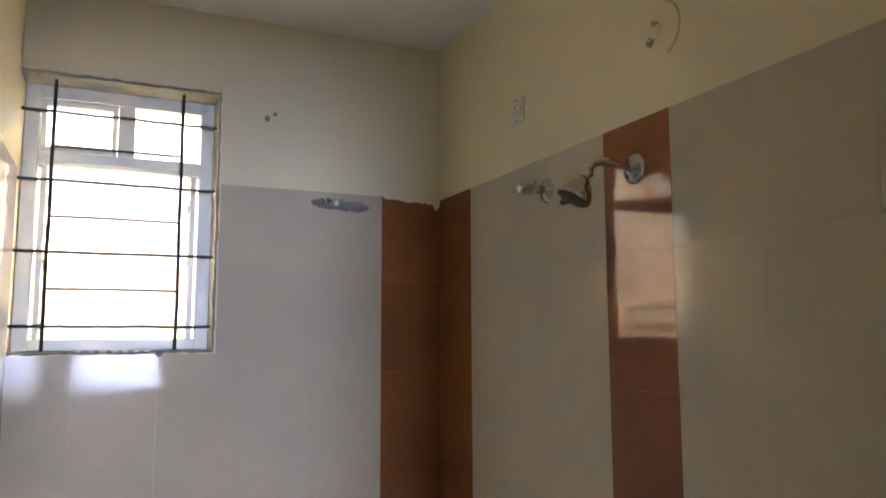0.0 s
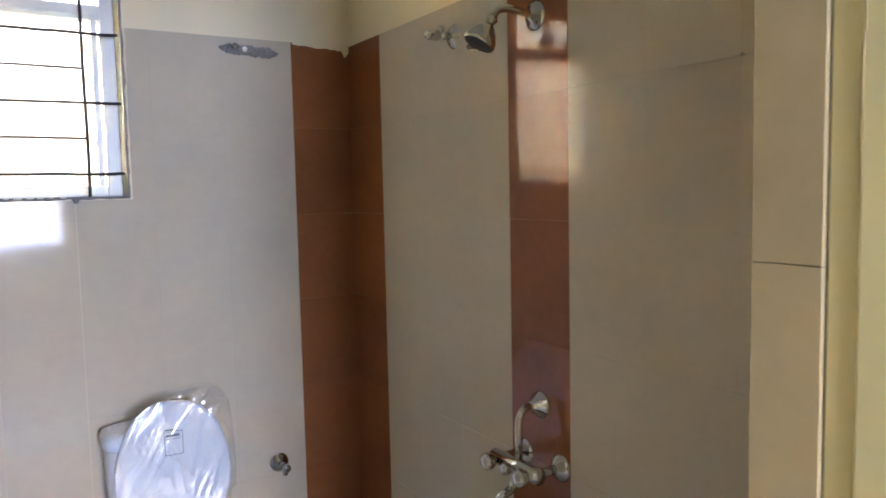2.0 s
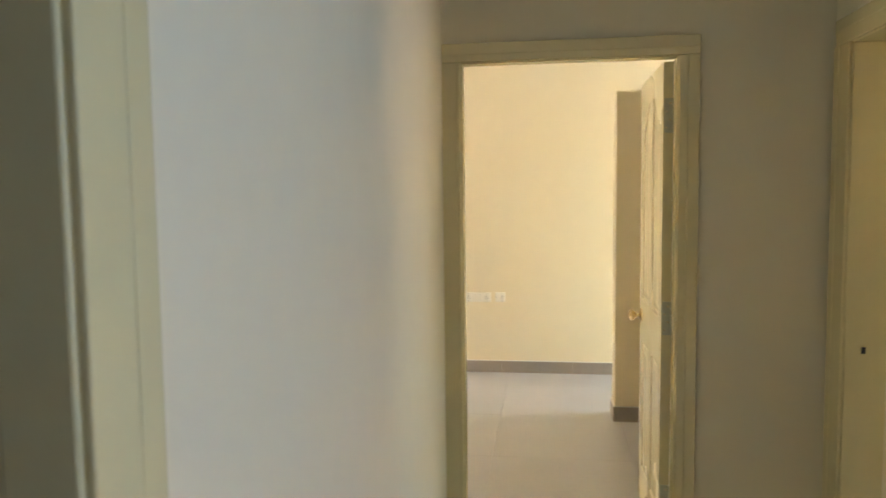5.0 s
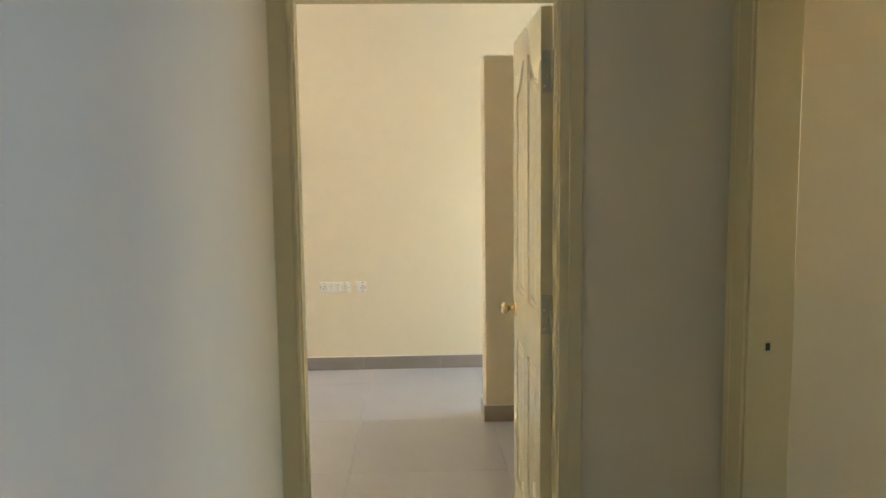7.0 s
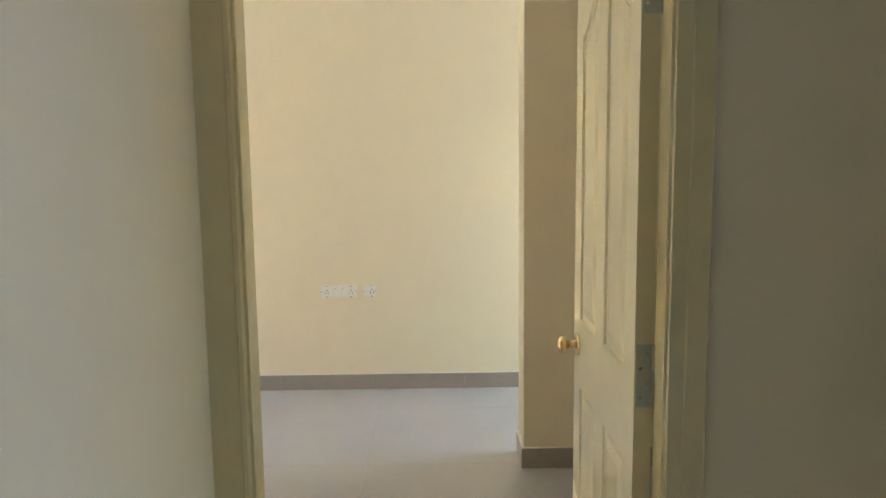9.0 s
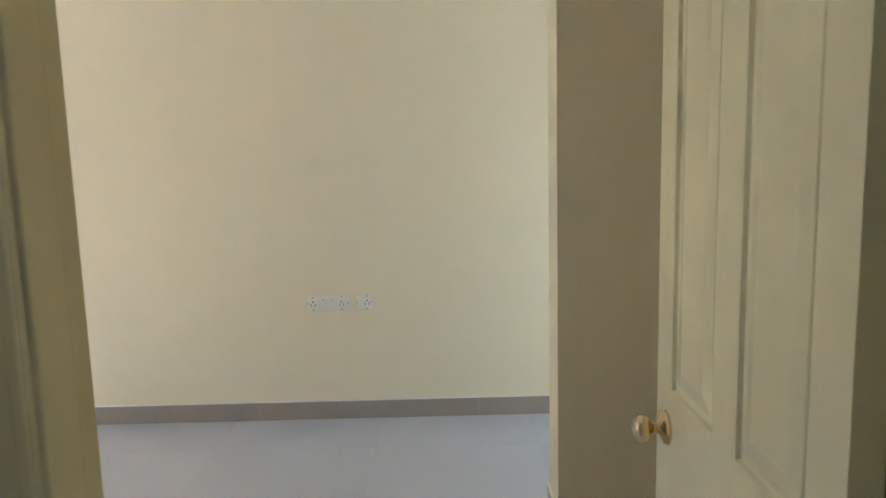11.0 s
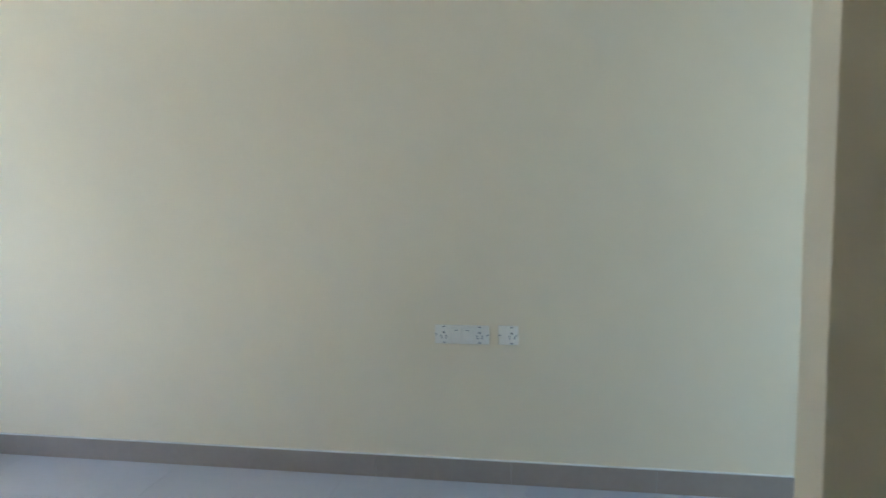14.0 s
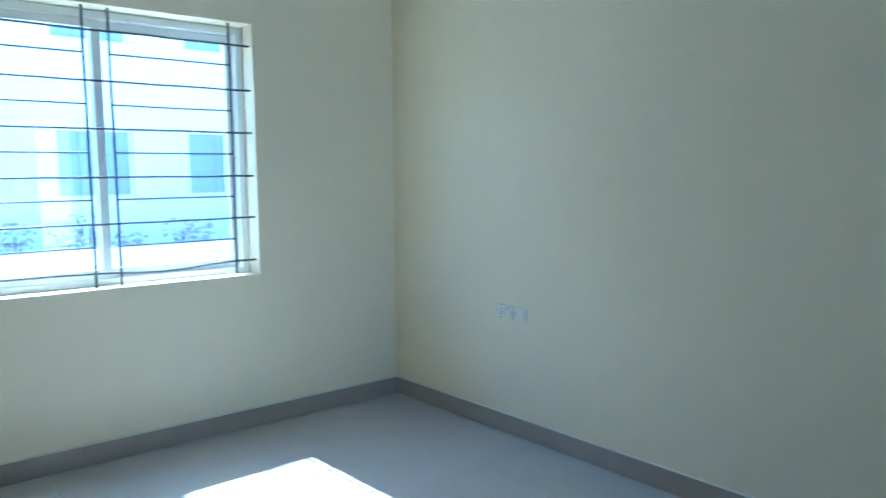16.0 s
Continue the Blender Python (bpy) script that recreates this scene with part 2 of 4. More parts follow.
def tile_mesh(w, h, d, mat, cham=0.0004):
    """A tile centred on its back face, front towards +z, with chamfered rim; shared by all tiles of one size."""
    key = (round(w, 4), round(h, 4), round(d, 4), mat.name)
    if key in tile_meshes:
        return tile_meshes[key]
    b = bmesh.new()
    loops = []
    for ins, z in ((0, 0), (0, d - cham), (cham, d)):
        x, y = w / 2 - ins, h / 2 - ins
        loops.append([b.verts.new(p) for p in ((-x, -y, z), (x, -y, z), (x, y, z), (-x, y, z))])
    for a, c in zip(loops, loops[1:]):
        for i in range(4):
            b.faces.new((a[i], a[(i + 1) % 4], c[(i + 1) % 4], c[i]))
    b.faces.new(loops[-1])
    me = bpy.data.meshes.new("tile")
    b.to_mesh(me)
    b.free()
    me.materials.append(mat)
    tile_meshes[key] = me
    return me


TURN = {
    "+x": Matrix(((0, 0, 1), (1, 0, 0), (0, 1, 0))),
    "-y": Matrix(((1, 0, 0), (0, 0, -1), (0, 1, 0))),
    "+y": Matrix(((-1, 0, 0), (0, 0, 1), (0, 1, 0))),
    "-x": Matrix(((0, 0, -1), (-1, 0, 0), (0, 1, 0))),
    "+z": Matrix.Identity(3),
}
tile_rng = random.Random(7)


def lay_tile(parent, face, p, ua, ub, va, vb, d, mat, gap=0.0009, tilt=0.07, name="tile", gap_u=None):
    """One tile whose back lies in the plane p; u is along the wall (or x), v upwards (or y)."""
    me = tile_mesh(ub - ua - (gap if gap_u is None else gap_u), vb - va - gap, d, mat)
    ob = new(name, me)
    u, w = (ua + ub) / 2, (va + vb) / 2
    place = {"x": (p, u, w), "y": (u, p, w), "z": (u, w, p)}[face[1]]
    wob = Euler([radians(tile_rng.uniform(-tilt, tilt)) for _ in range(2)] + [0.0]).to_matrix()
    ob.matrix_world = Matrix.Translation(place) @ (TURN[face] @ wob).to_4x4()
    if parent:
        ob.parent = parent
    return ob


# ---------------------------------------------------------------- plan
H_BATH, H = 2.69, 2.75
X_WB, Y_SH, Y_LB, X_IN = -2.361, -1.844, -3.249, -0.182  # bathroom: window wall, shower wall, far side wall, door wall
X_BW, Y_FAR, X_BR = -3.535, 3.205, 3.6  # bedroom: window wall, far wall, side wall
X_CR = 1.49  # corridor's side wall
BATH_WIN = (-3.249, -2.661, 1.546, 2.408)
BED_WIN = (0.77, 2.300, 0.832, 2.160)

wall_bath_window = wall("wall_bath_window", "x", X_WB - 0.2, X_WB, Y_LB - 0.2, Y_SH + 0.2, -0.15, H_BATH + 0.1, [BATH_WIN], PAINT, "cream painted bathroom wall with a barred window and tiled lower part")
wall_shower = wall("wall_shower", "y", Y_SH, Y_SH + 0.2, X_WB, X_IN, -0.15, H_BATH + 0.1, [], PAINT, "cream painted shower wall above glossy tiles with brown stripes")
wall_bath_side = wall("wall_bath_side", "y", Y_LB - 0.2, Y_LB, X_WB, X_IN, -0.15, H_BATH + 0.1, [], PAINT, "cream painted side wall of the bathroom, tiled below")
wall_corridor = wall("wall_corridor", "x", X_IN, 0.0, -9.0, 0.0, -0.15, H + 0.1, [(-3.20, -2.345, -0.15, 2.10)], PAINT_WARM_BOUNCE, "cream painted corridor wall with the bathroom doorway")
wall_bedroom_door = wall("wall_bedroom_door", "y", 0.0, 0.12, X_BW, X_BR, -0.15, H + 0.1, [(0.035, 0.955, -0.15, 2.095)], PAINT_WARM_BOUNCE, "cream painted wall with the bedroom doorway")
wall_bedroom_far = wall("wall_bedroom_far", "y", Y_FAR, Y_FAR + 0.2, X_BW - 0.2, X_BR + 0.2, -0.15, H + 0.1, [], PAINT, "plain cream painted bedroom wall with switch plates")
wall_bedroom_window = wall("wall_bedroom_window", "x", X_BW - 0.2, X_BW, 0.0, Y_FAR, -0.15, H + 0.1, [BED_WIN], PAINT, "cream painted bedroom wall with a barred sliding window")
wall_bedroom_side = wall("wall_bedroom_side", "x", X_BR, X_BR + 0.2, 0.0, Y_FAR, -0.15, H + 0.1, [(2.30, 3.12, 0.1, 2.14)], PAINT, "plain cream painted bedroom side wall")
wall_partition = wall("wall_partition", "y", 1.94, 2.155, 0.862, X_BR, 0.0, 2.175, [], PAINT, "free-ending cream painted partition, lower than the ceiling")
# added wall hidden by the door; brightens the partition with bounced light
wall_niche_bounce = wall("wall_niche_bounce", "x", 1.56, 1.70, 0.12, 1.94, -0.15, H + 0.1, [], PAINT, "plain cream painted wall added out of view to bounce light onto the partition")
wall_corridor_side = wall("wall_corridor_side", "x", X_CR, X_CR + 0.14, -1.30, 0.0, -0.15, H + 0.1, [(-1.01, -0.14, -0.15, 2.095)], PAINT_WARM_BOUNCE, "cream painted corridor wall with another doorway")
wall_living_north = wall("wall_living_north", "y", -1.44, -1.30, X_CR, 5.35, -0.15, H + 0.1, [], PAINT_WARM_BOUNCE, "plain cream painted living room wall")
wall_living_south = wall("wall_living_south", "y", -9.2, -9.0, X_IN, 3.4, -0.15, H + 0.1, [], PAINT_WARM_BOUNCE, "plain cream painted living room end wall")
wall_living_window = wall("wall_living_window", "x", 3.2, 3.4, -9.0, -1.44, -0.15, H + 0.1, [(-3.28, -2.46, 1.04, 2.10)], PAINT_WARM_BOUNCE, "cream painted living room wall with a barred window opening")
# added wall, out of view: blocks open sky, throws warm sun back inside
wall_bounce = wall("wall_bounce", "x", 5.6, 5.8, -9.2, -1.30, -0.6, 6.5, [], BOUNCE, "plain cream wall added to block sky and bounce sunlight into the living room")
wall_side_room_end = wall("wall_side_room_end", "x", 5.2, 5.35, -1.30, 0.0, -0.15, H + 0.1, [(-1.27, -0.43, 0.93, 2.1)], PAINT_WARM_BOUNCE, "plain cream painted wall of the side room")
wall_side_room_north = wall("wall_side_room_north", "y", 0.0, 0.12, X_BR + 0.2, 5.35, -0.15, H + 0.1, [], PAINT_WARM_BOUNCE, "plain cream painted wall of the side room")

ceiling_bath = slab("ceiling_bath", X_WB, X_IN, Y_LB, Y_SH, H_BATH, H_BATH + 0.1, PAINT_CEIL, "white painted bathroom ceiling", "ceiling")
ceiling_bedroom = slab("ceiling_bedroom", X_BW, X_BR, 0.12, Y_FAR, H, H + 0.1, PAINT_CEIL, "white painted bedroom ceiling", "ceiling")
ceiling_living = slab("ceiling_living", 0.0, 5.2, -9.0, 0.0, H, H + 0.1, PAINT_CEIL, "white painted ceiling of corridor and living room", "ceiling")
floor_bath = slab("floor_bath", X_WB, X_IN, Y_LB, Y_SH, -0.15, -0.03, FLOOR_BATH, "matt tiled bathroom floor", "floor")
floor_bedroom = slab("floor_bedroom", X_BW, X_BR, 0.12, Y_FAR, -0.15, -0.010, GROUT_FLOOR, "pale grey vitrified tile floor of the bedroom", "floor")
floor_corridor = slab("floor_corridor", 0.0, 5.2, -9.0, 0.0, -0.15, -0.010, GROUT_FLOOR, "pale grey vitrified tile floor of corridor and living room", "floor")
floor_threshold = slab("floor_threshold", 0.035, 0.955, 0.0, 0.12, -0.15, -0.001, FLOOR, "pale stone threshold in the bedroom doorway", "threshold")


def skirting(name, face, p, ua, ub, label="taupe tile skirting along the wall"):
    """A skirting of tile lengths, 12 mm thick and 100 mm high."""
    root = base(name, (0, 0, 0), label, "skirting", kind="structure")
    n = max(1, round(abs(ub - ua) / 0.6))
    step = (ub - ua) / n
    for i in range(n):
        lay_tile(root, face, p, ua + i * step, ua + (i + 1) * step, 0.0, 0.1, 0.012, SKIRT, tilt=0.02, name="skirting_tile")
    # thin putty bead along the top edge
    axis, out = face[1], 1 if face[0] == "+" else -1
    p0, p1 = sorted((p + out * 0.0005, p + out * 0.0125))
    args = (p0, p1, ua, ub) if axis == "x" else (ua, ub, p0, p1)
    part("putty_bead", box(*args, 0.0995, 0.1045, 0.0015), PUTTY, root, "thin pale putty bead")
    return root


skirting("baseboard_far", "-y", Y_FAR, X_BW, X_BR)
skirting("baseboard_window", "+x", X_BW, 0.13, Y_FAR - 0.013)
skirting("baseboard_partition_front", "-y", 1.94, 0.85, X_BR - 0.013)
skirting("baseboard_partition_end", "-x", 0.862, 1.94, 2.155)
skirting("baseboard_door_wall", "+y", 0.12, X_BW + 0.013, -0.06)
skirting("baseboard_corridor", "+x", 0.0, -2.25, -0.03)
skirting("baseboard_living", "+x", 0.0, -8.99, -3.32)

# ---------------------------------------------------------------- door frames


def casing(bm, horizontal, a, b, inner, outer, plane, out, face):
    """A moulded casing board: flat board, with a raised outer band. face 'x': lies on a plane of x, runs along y; 'y' the other way."""
    s = 1 if outer > inner else -1
    strips = [(inner, outer, 0.012), (outer - s * 0.046, outer, 0.0142)]
    for u0, u1, th in strips:
        lo, hi = min(u0, u1), max(u0, u1)
        p0, p1 = sorted((plane, plane + out * th))
        if horizontal:
            args = (p0, p1, a, b, lo, hi) if face == "x" else (a, b, p0, p1, lo, hi)
        else:
            args = (p0, p1, lo, hi, a, b) if face == "x" else (lo, hi, p0, p1, a, b)
        box(*args, bev=0.003, bm=bm)


# bedroom doorway: rebated posts, head and casing
door_2 = base("door_2", (0.5, 0, 0), "cream enamelled wooden door frame of the bedroom doorway", "door frame", kind="structure")
bm = box(0.002, 0.082, -0.004, 0.062, 0.0, 2.05, 0.003)
box(0.036, 0.068, 0.062, 0.124, 0.0, 2.05, 0.003, bm)
part("post", bm, ENAMEL, door_2).location = (-0.5, 0, 0)
bm = box(0.915, 0.954, -0.004, 0.062, 0.0, 2.05, 0.003)
box(0.936, 0.954, 0.062, 0.124, 0.0, 2.05, 0.003, bm)
part("post", bm, ENAMEL, door_2).location = (-0.5, 0, 0)
bm = box(0.004, 0.954, -0.0035, 0.0615, 2.05, 2.094, 0.003)
box(0.036, 0.954, 0.0615, 0.1235, 2.064, 2.094, 0.003, bm)
part("head", bm, ENAMEL, door_2).location = (-0.5, 0, 0)
bm = bmesh.new()
casing(bm, False, 0.0, 2.055, 0.921, 1.000, -0.004, -1, "y")
part("casing", bm, ENAMEL, door_2).location = (-0.5, 0, 0)
bm = bmesh.new()
casing(bm, True, -0.006, 1.000, 2.056, 2.130, -0.004, -1, "y")
part("casing", bm, ENAMEL, door_2).location = (-0.5, 0, 0)
bm = box(-0.006, 0.076, -0.016, -0.004, 0.0, 2.055, 0.003)
box(0.060, 0.074, -0.020, -0.004, 0.0, 2.055, 0.003, bm)
part("casing", bm, ENAMEL, door_2).location = (-0.5, 0, 0)

# bathroom doorway
door_1 = base("door_1", (0, -2.78, 0), "cream enamelled wooden door frame of the bathroom doorway", "door frame", kind="structure")
for y0, y1, s in ((-2.400, -2.346, 1), (-3.199, -3.145, -1)):
    bm = box(-0.076, 0.004, y0, y1, 0.0, 2.04, 0.004)
    edge = y0 if s > 0 else y1
    box(-0.106, -0.076, edge + s * 0.005, (y1 if s > 0 else y0), 0.0, 2.04, 0.003, bm)
    part("post", bm, ENAMEL, door_1).location = (0, 2.78, 0)
    bm = bmesh.new()
    inner = edge + s * 0.006
    casing(bm, False, 0.0, 2.045, inner, inner + s * 0.122, 0.004, 1, "x")
    part("casing", bm, ENAMEL, door_1).location = (0, 2.78, 0)
part("head", box(-0.1055, 0.0035, -3.199, -2.346, 2.04, 2.099, 0.004), ENAMEL, door_1).location = (0, 2.78, 0)
bm = bmesh.new()
casing(bm, True, -3.273, -2.272, 2.046, 2.168, 0.004, 1, "x")
part("casing", bm, ENAMEL, door_1).location = (0, 2.78, 0)

# side doorway in the corridor
door_3 = base("door_3", (X_CR, -0.55, 0), "cream enamelled wooden door frame with a lock strike plate", "door frame", kind="structure")
for y0, y1, s in ((-0.172, -0.141, 1), (-1.009, -0.978, -1)):
    bm = box(X_CR - 0.004, X_CR + 0.142, y0, y1, 0.0, 2.05, 0.004)
    part("post", bm, ENAMEL, door_3).location = (-X_CR, 0.55, 0)
    bm = bmesh.new()
    inner = (y0 if s > 0 else y1) + s * 0.006
    casing(bm, False, 0.0, 2.055, inner, inner + s * 0.135, X_CR - 0.004, -1, "x")
    part("casing", bm, ENAMEL, door_3).location = (-X_CR, 0.55, 0)
part("head", box(X_CR - 0.0035, X_CR + 0.1415, -1.009, -0.141, 2.05, 2.094, 0.004), ENAMEL, door_3).location = (-X_CR, 0.55, 0)
bm = bmesh.new()
casing(bm, True, -1.10, -0.04, 2.056, 2.150, X_CR - 0.004, -1, "x")
part("casing", bm, ENAMEL, door_3).location = (-X_CR, 0.55, 0)
strike = part("strike_plate", box(X_CR + 0.052, X_CR + 0.070, -0.1745, -0.1715, 0.936, 0.968, 0.001), ENAMEL, door_3, "small painted-over strike plate")
strike.location = (-X_CR, 0.55, 0)
part("latch_hole", box(X_CR + 0.053, X_CR + 0.067, -0.1760, -0.1744, 0.940, 0.964), PLASTIC_DARK, strike)

# ---------------------------------------------------------------- open bedroom door


def panel_outline(u0, u1, z0, z1, rise, n=10):
    """A panel's outline, its top rising in a curve towards the side u1 when rise is set."""
    pts = [(u0, z0), (u1, z0)]
    if not rise:
        return pts + [(u1, z1), (u0, z1)]
    top = []
    for i in range(n + 1):
        t = i / n
        top.append((u1 + (u0 - u1) * t, z1 - rise * (0.5 - 0.5 * math.cos(math.pi * t))))
    return pts + top


def inset(pts, d):
    """The outline moved inwards by d (outline runs anticlockwise)."""
    out = []
    n = len(pts)
    for i in range(n):
        a, b, c = Vector(pts[i - 1]), Vector(pts[i]), Vector(pts[(i + 1) % n])
        e1, e2 = (b - a).normalized(), (c - b).normalized()
        n1, n2 = Vector((-e1.y, e1.x)), Vector((-e2.y, e2.x))
        k = (n1 + n2)
        k = k / max(0.3, k.length_squared) * 2
        out.append(b + k * d)
    return [tuple(p) for p in out]


def door_face(bm, wide, high, panels, x, sgn):
    """One moulded face of a door in the plane x, looking towards sgn x; u runs along y."""
    b = bmesh.new()
    loops = [[(0, 0), (wide, 0), (wide, high), (0, high)]] + panels
    edges = []
    for lp in loops:
        vs = [b.verts.new((x, u, z)) for u, z in lp]
        edges += [b.edges.new((vs[i], vs[(i + 1) % len(vs)])) for i in range(len(vs))]
    bmesh.ops.triangle_fill(b, use_beauty=True, use_dissolve=False, edges=edges)
    for lp in panels:
        prev = None
        for d, depth in ((0.0, 0.0), (0.003, 0.0005), (0.006, 0.007), (0.011, 0.010), (0.016, 0.004), (0.022, 0.006), (0.050, 0.001)):
            ring = [b.verts.new((x - sgn * depth, u, z)) for u, z in (inset(lp, d) if d else lp)]
            if prev:
                for i in range(len(ring)):
                    j = (i + 1) % len(ring)
                    b.faces.new((prev[i], prev[j], ring[j], ring[i]))
            prev = ring
        b.faces.new(prev)
    bmesh.ops.remove_doubles(b, verts=b.verts[:], dist=0.0004)
    bmesh.ops.recalc_face_normals(b, faces=b.faces[:])
    return merge(bm, b)


LEAF_Y0, LEAF_Y1, LEAF_X0, LEAF_X1, LEAF_Z1 = 0.064, 0.744, 0.875, 0.914, 2.035
W = LEAF_Y1 - LEAF_Y0
mid = W / 2
panels = [
    panel_outline(mid + 0.045, W - 0.085, 0.17, 0.80, 0.0),
    panel_outline(0.085, mid - 0.045, 0.17, 0.80, 0.0),
]
up = panel_outline(0.085, mid - 0.045, 1.00, 1.93, 0.12)
panels.append(up)
panels.append([(W - u, z) for u, z in up][::-1])
panel_door = base("panel_door", (LEAF_X0, LEAF_Y0, 0.008), "ivory enamelled four-panel door standing open into the bedroom", "door")
bm = bmesh.new()
door_face(bm, W, LEAF_Z1, panels, 0.0, -1)
door_face(bm, W, LEAF_Z1, panels, LEAF_X1 - LEAF_X0, 1)
for (u0, z0), (u1, z1) in (((0, 0), (W, 0)), ((W, 0), (W, LEAF_Z1)), ((W, LEAF_Z1), (0, LEAF_Z1)), ((0, LEAF_Z1), (0, 0))):
    bm.faces.new([bm.verts.new(p) for p in ((0, u0, z0), (0, u1, z1), (LEAF_X1 - LEAF_X0, u1, z1), (LEAF_X1 - LEAF_X0, u0, z0))])
bmesh.ops.remove_doubles(bm, verts=bm.verts[:], dist=0.0004)
bmesh.ops.recalc_face_normals(bm, faces=bm.faces[:])
leaf = part("leaf", bm, LEAF, panel_door)
leaf.data.materials.append(ENAMEL)  # the narrow edges take the frame's yellower paint, colouring in their olive shade
for f in leaf.data.polygons:
    if abs(f.normal.x) < 0.02 and (f.center.y < 0.001 or f.center.y > W - 0.001):
        f.material_index = 1
KNOB = [(0.0, 0.064), (0.012, 0.0635), (0.021, 0.060), (0.0265, 0.052), (0.0265, 0.044), (0.021, 0.036), (0.012, 0.031), (0.010, 0.022), (0.012, 0.014), (0.024, 0.009), (0.031, 0.005), (0.033, 0.0), (0.0, 0.0)]
for s, x in ((-90, 0.0), (90, LEAF_X1 - LEAF_X0)):
    part("knob", lathe(KNOB, 28, pose(x, W - 0.062, 0.922, 0, s, 0)), BRASS, panel_door, "round polished brass door knob", smooth=True)
part("latch", box(0.008, 0.031, W - 0.0005, W + 0.0015, 0.89, 0.955, 0.0005), BRASS, panel_door, "brass latch plate")
for zc in (0.25, 1.012, 1.825):
    bm = box(0.003, 0.036, -0.0025, 0.0, zc - 0.068, zc + 0.068, 0.0008)
    h = part("hinge", bm, STEEL_PAINT, panel_door, "dull steel butt hinge")
    bm = bmesh.new()
    for i in range(5):
        z0 = zc - 0.068 + i * 0.0274
        tube([(0.0385, -0.0065, z0), (0.0385, -0.0065, z0 + 0.026)], 0.0055, 10, bm)
    part("knuckle", bm, STEEL_PAINT, h)
    bm = bmesh.new()
    for i in range(4):
        lathe([(0.0, 0.0012), (0.0035, 0.0009), (0.0042, 0.0)], 10, pose(0.012 + 0.014 * (i % 2), -0.0025, zc - 0.048 + i * 0.032, 90, 0, 0), bm)
    part("screws", bm, BRASS, h)

# ---------------------------------------------------------------- windows
# bathroom window: fixed frame, two upper lights, louvre channels below, iron grille
y0, y1, z0, z1 = BATH_WIN
window_1 = base("window_1", (X_WB - 0.12, (y0 + y1) / 2, z0), "white aluminium bathroom window with louvres behind an iron grille", "window", kind="structure")
FX0, FX1 = X_WB - 0.165, X_WB - 0.115
zt = 2.165


def wpart(name, bm, mat, root, label=""):
    ob = part(name, bm, mat, root, label)
    ob.location = tuple(-c for c in root.location)
    return ob


for a in ((y0 + 0.002, y0 + 0.046, z0 + 0.002, z1 - 0.002), (y1 - 0.046, y1 - 0.002, z0 + 0.002, z1 - 0.002)):
    wpart("window_frame", box(FX0, FX1, *a, 0.003), ALU, window_1)
for a, b in ((z0 + 0.002, z0 + 0.04), (z1 - 0.046, z1 - 0.002), (zt - 0.025, zt + 0.025)):
    wpart("window_frame", box(FX0 + 0.001, FX1 - 0.001, y0 + 0.046, y1 - 0.046, a, b, 0.003), ALU, window_1)
ym = (y0 + y1) / 2 + 0.01
wpart("mullion", box(FX0 + 0.001, FX1 - 0.001, ym - 0.026, ym + 0.026, zt + 0.025, z1 - 0.046, 0.003), ALU, window_1)
bm = bmesh.new()
a0, a1, b0, b1 = y0 + 0.048, ym - 0.028, zt + 0.027, z1 - 0.048
for q in ((a0, a0 + 0.016, b0, b1), (a1 - 0.016, a1, b0, b1), (a0 + 0.016, a1 - 0.016, b0, b0 + 0.016), (a0 + 0.016, a1 - 0.016, b1 - 0.016, b1)):
    box(FX0 + 0.008, FX1 - 0.012, *q, 0.002, bm)
sash = wpart("sash", bm, ALU, window_1, "small openable top sash")
pane = part("pane", box(-0.002, 0.002, -(a1 - a0) / 2 + 0.014, (a1 - a0) / 2 - 0.014, -(b1 - b0) / 2 + 0.014, (b1 - b0) / 2 - 0.014), GLASS, sash)
pane.location = ((FX0 + FX1) / 2, (a0 + a1) / 2, (b0 + b1) / 2)
pane.visible_shadow = False
pane = wpart("pane", box(FX0 + 0.022, FX0 + 0.026, ym + 0.024, y1 - 0.045, zt + 0.024, z1 - 0.045), GLASS, window_1)
pane.visible_shadow = False
for a, b in ((y0 + 0.056, y0 + 0.074), (y1 - 0.074, y1 - 0.056)):
    wpart("louvre_channel", box(FX0 + 0.004, FX1 - 0.004, a, b, z0 + 0.04, zt - 0.025, 0.002), ALU, window_1)
nb = 6
for i in range(nb):
    zc = z0 + 0.075 + i * (zt - z0 - 0.11) / (nb - 1)
    bm = box(-0.002, 0.002, y0 + 0.072, y1 - 0.072, -0.052, 0.052)
    bm.transform(pose((FX0 + FX1) / 2, 0, zc, 0, 66, 0))
    pane = wpart("louvre_blade", bm, GLASS, window_1)
    pane.visible_shadow = False
    for yy in (y0 + 0.078, y1 - 0.078):
        bm = box(-0.004, 0.004, yy - 0.004, yy + 0.004, -0.03, 0.03, 0.001)
        bm.transform(pose((FX0 + FX1) / 2, 0, zc, 0, 66, 0))
        wpart("louvre_clip", bm, ALU, window_1)


